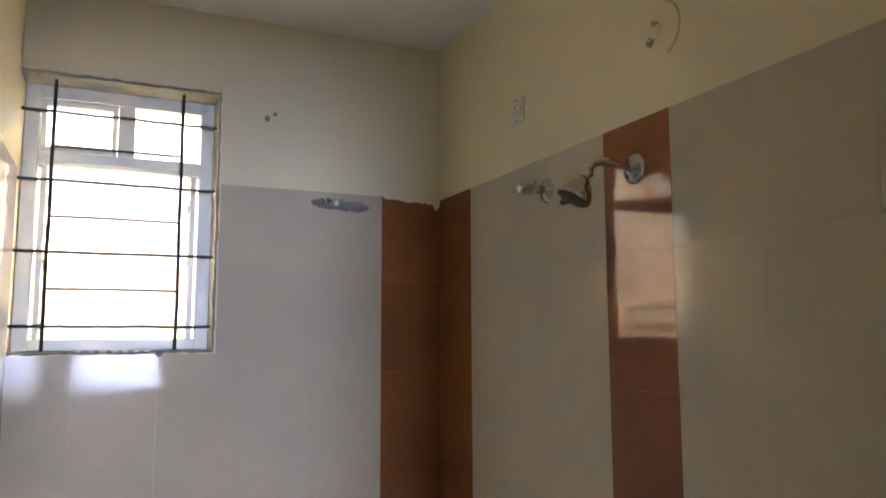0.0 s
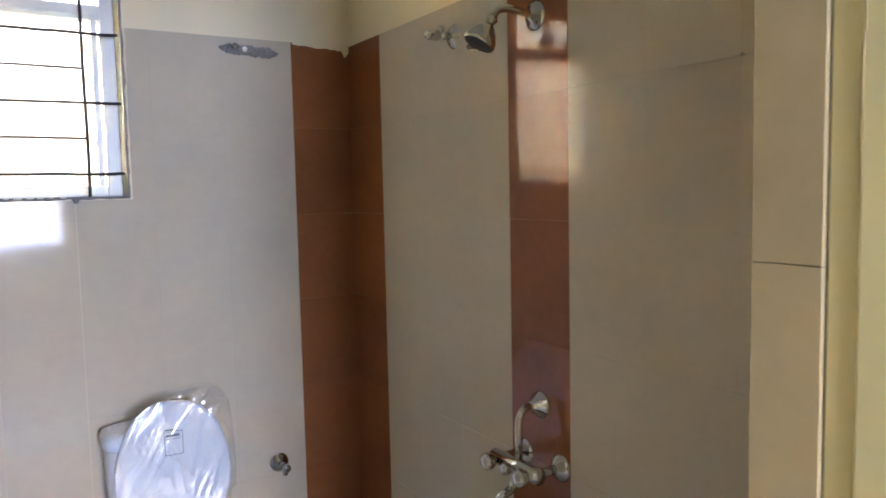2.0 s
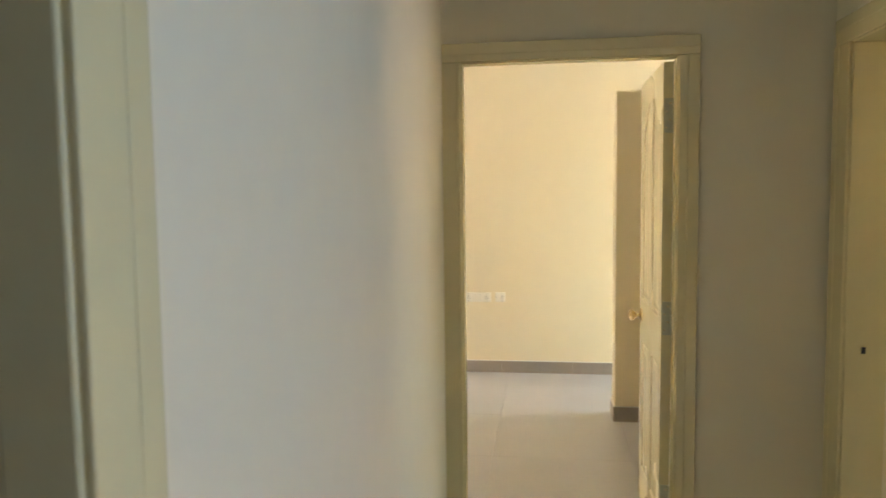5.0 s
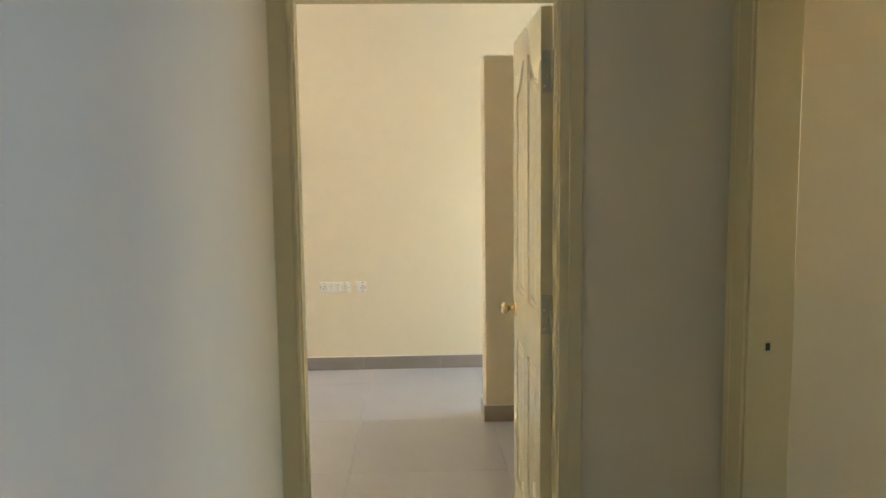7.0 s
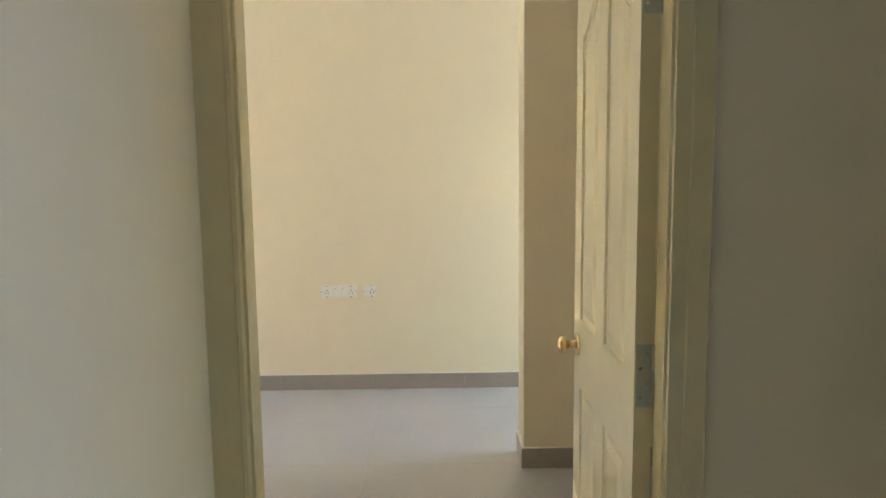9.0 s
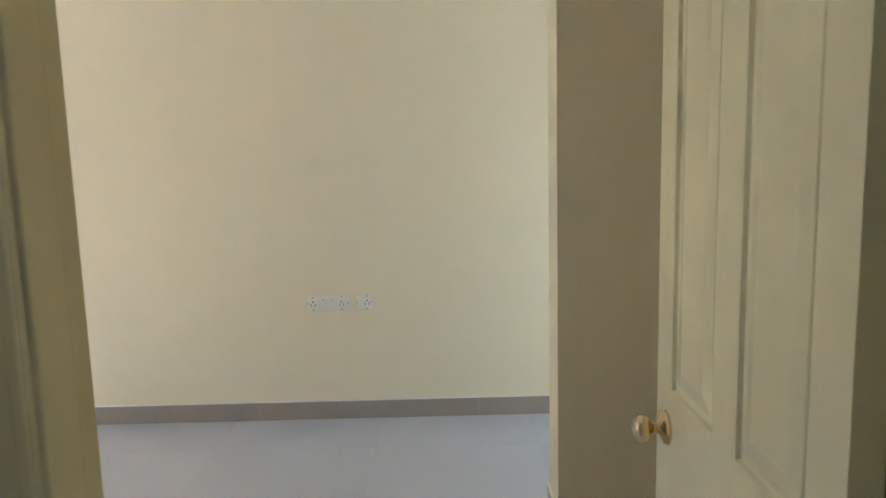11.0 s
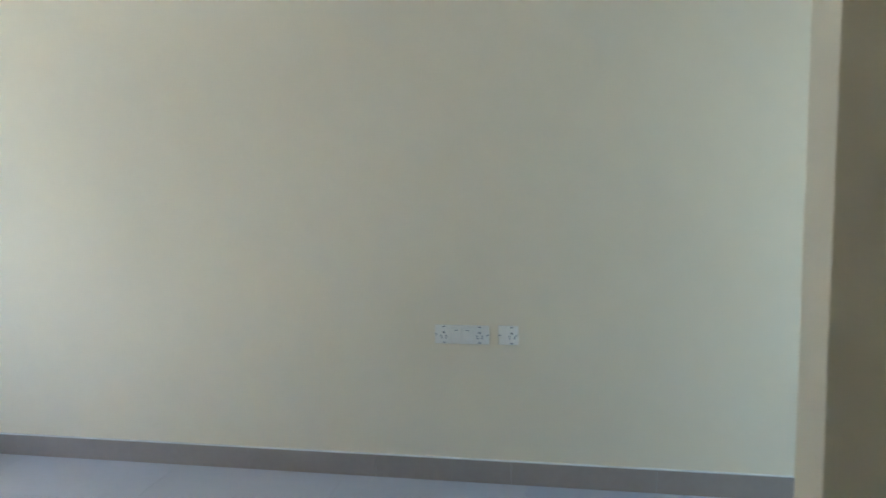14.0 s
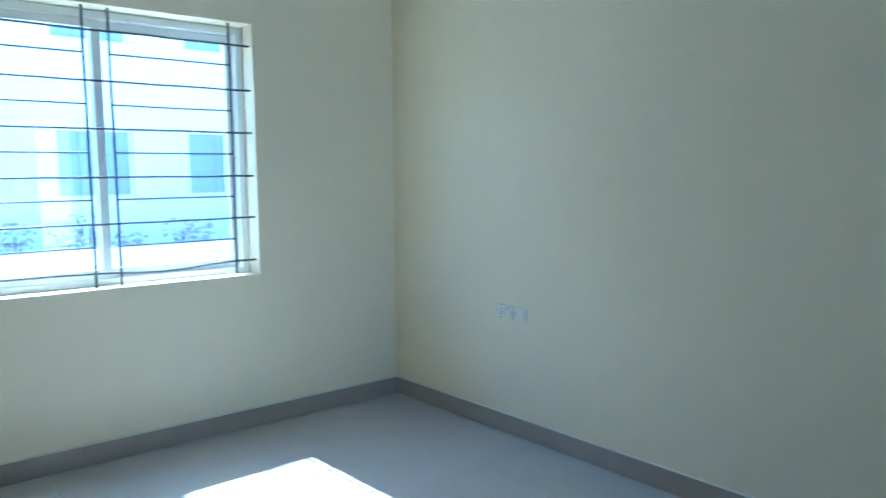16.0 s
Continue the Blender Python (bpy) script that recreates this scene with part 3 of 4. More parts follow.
def grille(root, x, y0, y1, verticals, panels, fulls, shorts, zlo, zhi, r, bend=False):
    """Welded iron window bars: uprights, long bars that run into the masonry, short ones between the uprights."""
    rng = random.Random(3)
    for y in verticals:
        pts = [(x + rng.uniform(-0.001, 0.001), y + rng.uniform(-0.0015, 0.0015), zlo + (zhi - zlo) * i / 6) for i in range(7)]
        wpart("upright_bar", tube(pts, r * 1.15, 8), IRON, root)
    for k, z in enumerate(fulls):
        pts = []
        for i in range(13):
            t = i / 12
            dz = rng.uniform(-0.0015, 0.0015)
            if bend and k == 0:
                dz += -0.02 * math.exp(-((t - 0.66) / 0.16) ** 2)
            pts.append((x + 0.006, y0 + (y1 - y0) * t, z + dz))
        wpart("cross_bar", tube(pts, r, 8), IRON, root)
    for z in shorts:
        for a, b in panels:
            wpart("short_bar", tube([(x + 0.006, a, z), (x + 0.006, (a + b) / 2, z + rng.uniform(-0.002, 0.002)), (x + 0.006, b, z)], r * 0.85, 8), IRON, root)


grille_1 = base("window_grille", (X_WB - 0.045, (y0 + y1) / 2, z0), "black painted iron bars across the bathroom window", "window grille", group="window grilles")
grille(grille_1, X_WB - 0.045, y0 - 0.005, y1 + 0.006, (-3.157, -2.773), ((-3.157, -2.773),), (1.624, 1.855, 2.080, 2.300), (1.740, 1.966, 2.190), z0 - 0.01, z1 + 0.01, 0.0048)

# bare cement left round the opening where tile and plaster stop
surround = base("window_surround", (X_WB, (y0 + y1) / 2, z0), "rough bare grey cement edge around the bathroom window", "window surround", kind="structure")


def ragged(a, b, along, edge, out, seed, wide, label, mat):
    """A ragged strip of cement on the wall face from the opening's edge outwards, turned into the opening behind it."""
    q = bmesh.new()
    n = 48
    rows = []
    for i in range(n + 1):
        t = a + (b - a) * i / n
        w = wide * (0.55 + 0.9 * abs(noise.noise(Vector((t * 9, seed, 0)))) + 0.5 * noise.noise(Vector((t * 34, seed, 5))))
        lift = 0.0065 + 0.002 * noise.noise(Vector((t * 25, seed, 9)))
        inner = edge - out * (0.003 + 0.002 * noise.noise(Vector((t * 20, seed, 2))))
        ps = [(X_WB - 0.113, inner), (X_WB + lift, inner), (X_WB + lift, edge + out * w * 0.6), (X_WB + 0.0002, edge + out * w)]
        rows.append([q.verts.new((x, e, t) if along == "z" else (x, t, e)) for x, e in ps])
    for r0, r1 in zip(rows, rows[1:]):
        for k in range(3):
            q.faces.new((r0[k], r0[k + 1], r1[k + 1], r1[k]))
    bmesh.ops.recalc_face_normals(q, faces=q.faces[:])
    ob = part("cement_edge", q, mat, surround, label)
    ob.location = tuple(-c for c in surround.location)


ragged(y0, y1 + 0.006, "y", z1, 1, 1.0, 0.012, "whitish ragged plaster lip", CEMENT)
ragged(z0 - 0.004, z1 + 0.004, "z", y1, 1, 4.0, 0.008, "", CEMENT)
ragged(y0, y1 + 0.004, "y", z0, -1, 7.0, 0.009, "", CEMENT)

# dabs of putty and a drip of cement along the opening's lower edge
dabs = random.Random(31)
for k in range(7):
    ya = -3.06 + 0.031 * k + dabs.uniform(0, 0.008)
    part("putty_dab", box(-0.006, 0.008, 0, dabs.uniform(0.012, 0.026), -0.004, dabs.uniform(0.001, 0.005), 0.0015), PUTTY, surround).location = (0.001, ya - (y0 + y1) / 2, 0.003)
part("cement_drip", lathe([(0, 0.012), (0.007, 0.010), (0.012, 0.0)], 9, pose(X_WB, -2.822, z0 - 0.010, 0, 90, 0)), CEMENT, surround).location = tuple(-c for c in surround.location)

# bedroom window: sliding two-sash aluminium window with grille
y0, y1, z0, z1 = BED_WIN
window_2 = base("window_2", (X_BW - 0.14, (y0 + y1) / 2, z0), "white aluminium sliding window behind an iron grille", "window", kind="structure")
GX = X_BW - 0.125
for a in ((y0 + 0.002, y0 + 0.042, z0 + 0.002, z1 - 0.002), (y1 - 0.042, y1 - 0.002, z0 + 0.002, z1 - 0.002)):
    wpart("window_frame", box(GX - 0.06, GX, *a, 0.003), ALU, window_2)
for a, b in ((z0 + 0.002, z0 + 0.036), (z1 - 0.042, z1 - 0.002)):
    wpart("window_frame", box(GX - 0.059, GX - 0.001, y0 + 0.042, y1 - 0.042, a, b, 0.003), ALU, window_2)
ymid = 1.555
for k, (a, b) in enumerate(((y0 + 0.044, ymid + 0.024), (ymid - 0.024, y1 - 0.044))):
    xx = GX - 0.030 - 0.026 * k
    bm = bmesh.new()
    zl, zh = z0 + 0.038, z1 - 0.044
    for q in ((a, a + 0.042, zl, zh), (b - 0.042, b, zl, zh), (a + 0.042, b - 0.042, zl, zl + 0.045), (a + 0.042, b - 0.042, zh - 0.04, zh)):
        box(xx, xx + 0.022, *q, 0.002, bm)
    sash = wpart("sash", bm, ALU, window_2, "sliding aluminium sash")
    pane = part("pane", box(xx + 0.009, xx + 0.013, a + 0.040, b - 0.040, zl + 0.043, zh - 0.038), GLASS, sash)
    pane.visible_shadow = False
wpart("window_sill", box(X_BW - 0.125, X_BW - 0.002, y0 + 0.003, y1 - 0.003, z0 - 0.004, z0 + 0.004, 0.002), PAINT, window_2)
grille_2 = base("window_grille", (X_BW - 0.05, (y0 + y1) / 2, z0), "black painted iron bars with one bent rod across the bedroom window", "window grille", group="window grilles")
grille(grille_2, X_BW - 0.05, y0 - 0.005, y1 + 0.006, (0.886, 1.480, 1.595, 2.190), ((0.886, 1.480), (1.595, 2.190)), (0.912, 1.142, 1.366, 1.594, 1.818, 2.050), (1.032, 1.258, 1.482, 1.708, 1.944), z0 - 0.01, z1 + 0.01, 0.0052, True)

# living room window: bars alone, mirrored by the glossy paint and tiles
grille_3 = base("window_grille", (3.19, -2.87, 1.04), "black painted iron bars across the living room window", "window grille", group="window grilles")
grille(grille_3, 3.17, -3.285, -2.455, (-3.16, -2.58), ((-3.16, -2.58),), (1.12, 1.35, 1.57, 1.80, 2.02), (1.235, 1.46, 1.685, 1.91), 1.03, 2.11, 0.0052)

# ---------------------------------------------------------------- sockets and switches


def module_plate(name, x0, z0, wide, high, y, mods, label, category="switch plate"):
    """A wall plate on a wall that faces -y. mods: (kind, x0, x1) with kind 'socket', 'switch' or 'blank'."""
    root = base(name, (x0 + wide / 2, y, z0), label, category, group="wall plates")
    def p(n, bm, mat, par=root, lab=""):
        ob = part(n, bm, mat, par, lab)
        if par is root:
            ob.location = tuple(-c for c in root.location)
        return ob
    p("plate", box(x0, x0 + wide, y - 0.010, y - 0.0002, z0, z0 + high, 0.0025), PLASTIC)
    for kind, a, b in mods:
        body = p(kind, box(x0 + a, x0 + b, y - 0.0145, y - 0.0095, z0 + 0.012, z0 + high - 0.012, 0.0015), PLASTIC)
        cx, cz = x0 + (a + b) / 2, z0 + high / 2
        if kind == "socket":
            bm = bmesh.new()
            for dx, dz, r in ((0, 0.010, 0.0040), (-0.010, -0.004, 0.0028), (0.010, -0.004, 0.0028), (-0.0095, -0.013, 0.0026), (0.0095, -0.013, 0.0026)):
                lathe([(0, 0.0004), (r, 0.0004), (r, -0.001)], 12, pose(cx + dx, y - 0.0146, cz + dz, 90, 0, 0), bm)
            p("holes", bm, PLASTIC_DARK, body)
            for dz in (0.0335, -0.0335):
                p("clip", box(cx - 0.006, cx + 0.004, y - 0.0108, y - 0.0098, cz + dz - 0.0018, cz + dz + 0.0018, 0.0004), PLASTIC_DARK)
        if kind == "switch":
            p("indicator", box(cx - 0.006, cx + 0.006, y - 0.0148, y - 0.0144, cz + 0.0185, cz + 0.0205), PLASTIC_DARK, body)
            bm = box(cx - 0.008, cx + 0.008, y - 0.018, y - 0.0144, cz - 0.016, cz + 0.016, 0.002)
            bm.transform(Matrix.Translation((cx, y - 0.016, cz)) @ Euler((radians(8), 0, 0)).to_matrix().to_4x4() @ Matrix.Translation((-cx, -(y - 0.016), -cz)))
            p("rocker", bm, PLASTIC, body)
    for dx in (0.006, wide - 0.006):
        p("screw", lathe([(0, 0.0012), (0.0026, 0.0008), (0.003, 0)], 10, pose(x0 + dx, y - 0.010, z0 + high / 2, 90, 0, 0)), PLASTIC_DARK)
    return root


module_plate("switch_plate", -0.286, 0.604, 0.230, 0.080, Y_FAR, [("socket", 0.012, 0.066), ("switch", 0.072, 0.112), ("switch", 0.118, 0.158), ("socket", 0.164, 0.218)], "white plastic plate with two sockets and two switches")
module_plate("data_plate", -0.018, 0.605, 0.084, 0.081, Y_FAR, [("blank", 0.014, 0.040), ("socket", 0.044, 0.072)], "small white plastic plate with a telephone and aerial outlet")
module_plate("switch_plate", -2.620, 0.615, 0.120, 0.068, Y_FAR, [("socket", 0.010, 0.062), ("switch", 0.068, 0.110)], "white plastic socket and switch near the bedroom corner")
module_plate("blank_plate", -2.484, 0.612, 0.080, 0.072, Y_FAR, [("blank", 0.012, 0.068)], "small blank white plastic wall plate")
module_plate("switch_plate", -1.797, 2.240, 0.074, 0.080, Y_SH, [("socket", 0.010, 0.064)], "white plastic geyser socket high on the bathroom wall")

# ---------------------------------------------------------------- bathroom fittings
ROSE = [(0.0, 0.016), (0.012, 0.016), (0.015, 0.013), (0.028, 0.008), (0.034, 0.003), (0.036, 0.0)]
YT = -1.850  # face of the shower wall's tiles
shower = base("shower_head", (-1.215, YT, 1.985), "chrome shower head on a short bent arm", "shower")
part("wall_flange", lathe([(0, 0.02), (0.013, 0.02), (0.016, 0.014), (0.030, 0.009), (0.037, 0.003), (0.038, 0)], 28, pose(0, 0, 0, 90, 0, 0)), CHROME, shower, smooth=True)
pts = [(0, 0, 0.0), (0, -0.02, 0.003), (-0.002, -0.05, 0.007)] + arc((-0.004, -0.072, 0.010), (-0.006, -0.118, 0.014), (-0.008, -0.126, -0.014))
part("arm", tube(pts, 0.0105, 14), CHROME, shower, smooth=True)
hm = pose(-0.009, -0.127, -0.016, 150, 0, -14)
part("swivel", lathe([(0, -0.006), (0.013, -0.004), (0.017, 0.004), (0.013, 0.013), (0.011, 0.018)], 20, hm), CHROME, shower, smooth=True)
part("head", lathe([(0.011, 0.015), (0.016, 0.022), (0.028, 0.036), (0.038, 0.056), (0.041, 0.066), (0.041, 0.073), (0.038, 0.076)], 28, hm), CHROME, shower, smooth=True)
part("spray_face", lathe([(0.038, 0.0755), (0.034, 0.077), (0.0, 0.079)], 28, hm), RUBBER, shower, "black spray face")
lever = tube([hm @ Vector((-0.036, 0.0, 0.072)), hm @ Vector((-0.062, 0.004, 0.074))], 0.008, 10)
part("spray_lever", lever, RUBBER, shower)

valve = base("angle_tap", (-1.600, YT, 2.002), "small chrome geyser outlet tap with a round wall flange", "tap", group="angle taps")
part("wall_flange", lathe(ROSE, 24, pose(0, 0, 0, 90, 0, 0)), CHROME, valve, smooth=True)
part("body", tube([(0, -0.01, 0), (0, -0.052, 0)], 0.012, 14), CHROME, valve, smooth=True)
part("outlet", tube([(0, -0.045, 0), (0, -0.045, 0.028)], 0.009, 12), CHROME, valve, smooth=True)
part("handle", lathe([(0, 0.045), (0.014, 0.044), (0.017, 0.038), (0.016, 0.006), (0.012, 0.0)], 12, pose(0, -0.050, 0, 90, 0, 0)), CHROME, valve, smooth=True)

cock = base("angle_tap", (-2.352, -2.185, 0.535), "dark chrome angle tap on the wall beside the toilet", "tap", group="angle taps")
part("wall_flange", lathe(ROSE, 24, pose(0, 0, 0, 0, 90, 0)), CHROME, cock, smooth=True)
part("body", tube([(0.01, 0, 0), (0.058, 0, 0)], 0.012, 14), CHROME, cock, smooth=True)
part("outlet", tube([(0.045, 0, 0), (0.045, 0.006, -0.035)], 0.009, 12), CHROME, cock, smooth=True)
part("handle", lathe([(0, 0.032), (0.013, 0.031), (0.016, 0.026), (0.015, 0.004), (0.011, 0.0)], 12, pose(0.055, 0, 0, 0, 90, 0)), CHROME, cock, smooth=True)

mixer = base("wall_mixer", (-1.205, YT, 0.830), "chrome wall mixer tap with a bent pipe to the shower", "mixer tap")
for dx in (0.075, -0.075):
    part("wall_flange", lathe([(0, 0.024), (0.012, 0.024), (0.016, 0.02), (0.030, 0.010), (0.036, 0.003), (0.037, 0)], 24, pose(dx, 0, 0, 90, 0, 0)), CHROME, mixer, smooth=True)
    part("inlet", tube([(dx, -0.015, 0)] + arc((dx, -0.05, 0), (dx, -0.075, 0), (dx * 0.72, -0.082, 0)), 0.0135, 14), CHROME, mixer, smooth=True)
part("body", tube([(-0.095, -0.085, 0), (0.095, -0.085, 0)], 0.021, 18), CHROME, mixer, smooth=True)
for s in (-1, 1):
    part("handle", lathe([(0, 0.040), (0.014, 0.039), (0.022, 0.033), (0.024, 0.018), (0.018, 0.006), (0.012, 0.0)], 10, pose(s * 0.070, -0.104, 0.0, 90, 0, 0)), CHROME, mixer, smooth=True)
part("diverter", lathe([(0, 0.030), (0.010, 0.029), (0.016, 0.024), (0.016, 0.010), (0.010, 0.0)], 10, pose(0, -0.104, 0.0, 90, 0, 0)), CHROME, mixer, smooth=True)
part("spout", tube([(0, -0.085, -0.015)] + arc((0, -0.09, -0.04), (0, -0.098, -0.062), (0, -0.128, -0.066)) + [(0, -0.140, -0.074), (0, -0.143, -0.092)], 0.012, 12), CHROME, mixer, smooth=True)
part("riser", tube([(0.004, -0.080, 0.015), (0.002, -0.078, 0.07)] + arc((0.000, -0.076, 0.10), (-0.002, -0.074, 0.145), (-0.006, -0.04, 0.147)) + [(-0.006, -0.008, 0.147)], 0.0105, 14), CHROME, mixer, smooth=True)
part("wall_flange", lathe([(0, 0.034), (0.013, 0.034), (0.015, 0.028), (0.030, 0.010), (0.036, 0.003), (0.037, 0)], 24, pose(-0.006, 0, 0.147, 90, 0, 0)), CHROME, mixer, smooth=True)

# toilet with raised lid still wrapped in film
TY = -2.600
toilet = base("toilet", (X_WB + 0.012, TY, -0.03), "white porcelain toilet, lid raised and wrapped in clear plastic film", "toilet")


def oval(cx, cy, rx, ry, n, back=1.0):
    return [(cx + rx * math.cos(2 * math.pi * i / n) * (back if math.cos(2 * math.pi * i / n) < 0 else 1), cy + ry * math.sin(2 * math.pi * i / n)) for i in range(n)]


def loft(rings, cap0=True, cap1=True):
    b = bmesh.new()
    vs = [[b.verts.new(p) for p in r] for r in rings]
    for a, c in zip(vs, vs[1:]):
        n = len(a)
        for i in range(n):
            b.faces.new((a[i], a[(i + 1) % n], c[(i + 1) % n], c[i]))
    if cap0:
        b.faces.new(vs[0][::-1])
    if cap1:
        b.faces.new(vs[-1])
    bmesh.ops.recalc_face_normals(b, faces=b.faces[:])
    return b


def rounded_rect(x0, x1, y0, y1, r, n=5):
    pts = []
    for cx, cy, a in ((x1 - r, y1 - r, 0), (x0 + r, y1 - r, 90), (x0 + r, y0 + r, 180), (x1 - r, y0 + r, 270)):
        pts += [(cx + r * math.cos(radians(a + 90 * i / n)), cy + r * math.sin(radians(a + 90 * i / n))) for i in range(n + 1)]
    return pts


rings = [[(x, y, z) for x, y in rounded_rect(0.0 + i, 0.175 - i, -0.192 + j, 0.150 - j, 0.045)] for z, i, j in ((0.43, 0.018, 0.03), (0.47, 0.008, 0.012), (0.62, 0.002, 0.002), (0.775, 0.0, 0.0))]
part("cistern", loft(rings), PORCELAIN, toilet, smooth=True)
rings = [[(x, y, z) for x, y in rounded_rect(-0.002 - i, 0.183 + i, -0.200 - i, 0.157 + i, 0.05)] for z, i in ((0.776, -0.002), (0.782, 0.002), (0.806, 0.002), (0.822, -0.006), (0.830, -0.03))]
part("cistern_lid", loft(rings), PORCELAIN, toilet, smooth=True)
part("flush_button", lathe([(0, 0.010), (0.018, 0.010), (0.022, 0.006), (0.023, 0)], 20, pose(0.09, 0, 0.830)), CHROME, toilet, smooth=True)
rings = []
for z, cx, rx, ry in ((0.0, 0.30, 0.20, 0.11), (0.05, 0.30, 0.195, 0.10), (0.20, 0.34, 0.20, 0.12), (0.33, 0.40, 0.235, 0.165), (0.39, 0.42, 0.255, 0.182), (0.41, 0.42, 0.252, 0.180)):
    rings.append([(x, y, z) for x, y in oval(cx, 0, rx, ry, 32)])
for z, rx, ry in ((0.41, 0.20, 0.13), (0.36, 0.18, 0.115), (0.24, 0.11, 0.07), (0.20, 0.06, 0.04)):
    rings.append([(x, y, z) for x, y in oval(0.43, 0, rx, ry, 32)])
part("bowl", loft(rings), PORCELAIN, toilet, smooth=True)
part("bowl_neck", box(0.02, 0.24, -0.10, 0.10, 0.30, 0.432, 0.02), PORCELAIN, toilet, smooth=False)
# lid and seat stand upright against the cistern
lean = pose(0.205, 0, 0.425, 0, -5, 0)


def seat_outline(n, wide, high, sc=1.0):
    pts = []
    for i in range(n):
        a = 2 * math.pi * i / n
        c, s = math.cos(a), math.sin(a)
        pts.append((math.copysign(abs(c) ** 0.9, c) * wide * sc * (1.0 if s > -0.2 else 0.93), high * 0.5 + math.copysign(abs(s) ** (0.82 if s < 0 else 0.95), s) * high * 0.5 * sc))
    return pts


def lid_rings(n, layers):
    rings = []
    for x, sc in layers:
        rings.append([lean @ Vector((x, u, v)) for u, v in seat_outline(n, 0.180, 0.492, sc)])
    return rings


part("lid", loft(lid_rings(40, ((0.0, 0.97), (0.004, 1.0), (0.014, 1.0), (0.022, 0.985), (0.027, 0.93), (0.030, 0.80), (0.031, 0.5)))), PORCELAIN, toilet, "glossy white lid standing upright", smooth=True)
# film: a crumpled skin round the lid with a loose corner above
b = bmesh.new()
n, m_ = 220, 60
grid = []
for j in range(m_ + 1):
    sc = 1.075 - 0.82 * j / m_
    row = []
    for i, (u, v) in enumerate(seat_outline(n, 0.180, 0.492, sc)):
        flare = 0.05 * max(0, math.cos(2 * math.pi * i / n - radians(60))) ** 6 if j < 3 else 0.0
        x = (0.0 if j == 0 else 0.036) + 0.008 * noise.noise(Vector((u * 9 + v * 5, v * 5, 1.3))) + 0.007 * (1 - abs(noise.noise(Vector(((u - v * 0.5) * 24, (v + u * 0.5) * 4, 4.7))))) ** 5 + 0.0018 * abs(noise.noise(Vector(((u + v * 0.3) * 70, (v - u * 0.3) * 9, 8.1))))
        if j == 1:
            x = 0.026 + 0.006 * noise.noise(Vector((u * 30, v * 30, 2)))
        row.append(b.verts.new(lean @ Vector((x, u + flare, v + flare * 0.8 + 0.004 * noise.noise(Vector((u * 50, v * 50, 9)))))))
    grid.append(row)
for a, c in zip(grid, grid[1:]):
    for i in range(n):
        b.faces.new((a[i], a[(i + 1) % n], c[(i + 1) % n], c[i]))
b.faces.new(grid[-1])
film = part("plastic_film", b, FILM, toilet, "crumpled clear plastic wrapping", smooth=True)
film.visible_shadow = False
# printed label with bars for its small writing
lab = lean @ pose(0.0322, 0.000, 0.358)
lb = part("label", box(-0.0003, 0.0003, -0.030, 0.028, -0.038, 0.038), PORCELAIN, toilet, "printed paper label with a thin border")
lb.matrix_local = lab
bm = bmesh.new()
for q in ((-0.030, -0.0280, -0.038, 0.038), (0.0260, 0.028, -0.038, 0.038), (-0.028, 0.026, -0.038, -0.036), (-0.028, 0.026, 0.036, 0.038), (-0.028, 0.026, 0.014, 0.0156), (-0.024, 0.018, 0.021, 0.029), (-0.028, 0.004, 0.041, 0.046)):
    box(0.0004, 0.0012, *q, 0, bm)
part("print", bm, PRINT, lb)

# unfinished spots on the walls
light_point = base("light_point", (-1.085, Y_SH, 2.29), "bare wall light point with loose wires and a round mark", "light point")
bm = bmesh.new()
for dx, dz, rot in ((-0.036, 0.016, 30), (-0.058, -0.020, -35)):
    q = box(-0.010, 0.010, -0.012, 0.001, -0.006, 0.006, 0.002)
    q.transform(pose(dx, 0, dz, 0, rot, 0))
    merge(bm, q)
part("connector", bm, PLUG, light_point)
bm = tube([(-0.036, -0.006, 0.016), (-0.024, -0.016, 0.004), (-0.027, -0.012, -0.014), (-0.058, -0.012, -0.020)], 0.002, 6)
tube([(-0.018, -0.002, 0.02), (-0.028, -0.014, 0.0), (-0.045, -0.006, -0.035)], 0.002, 6, bm)
part("wire", bm, PLASTIC, light_point)
part("ring_mark", tube([(0.055 * math.cos(radians(a)) - 0.02, -0.001, 0.062 * math.sin(radians(a))) for a in range(-75, 80, 8)], 0.0028, 6), ENAMEL, light_point)

nails = base("wall_plug", (X_WB, -2.488, 2.352), "two small grey wall plugs stuck in the plaster", "wall plug")
part("plug", lathe([(0, 0.010), (0.006, 0.009), (0.008, 0)], 8, pose(0, 0.014, 0.010, 0, 90, 0)), PLUG, nails)
part("plug", lathe([(0, 0.012), (0.008, 0.010), (0.010, 0)], 8, pose(0, -0.012, -0.008, 0, 90, 0)), PLUG, nails)
hole = base("screw_hole", (-0.605, YT, 1.790), "small dark drill hole in a tile", "screw hole")
part("plug", lathe([(0, 0.002), (0.0035, 0.0015), (0.0042, 0)], 10, pose(0, 0, 0, 90, 0, 0)), PLUG, hole)

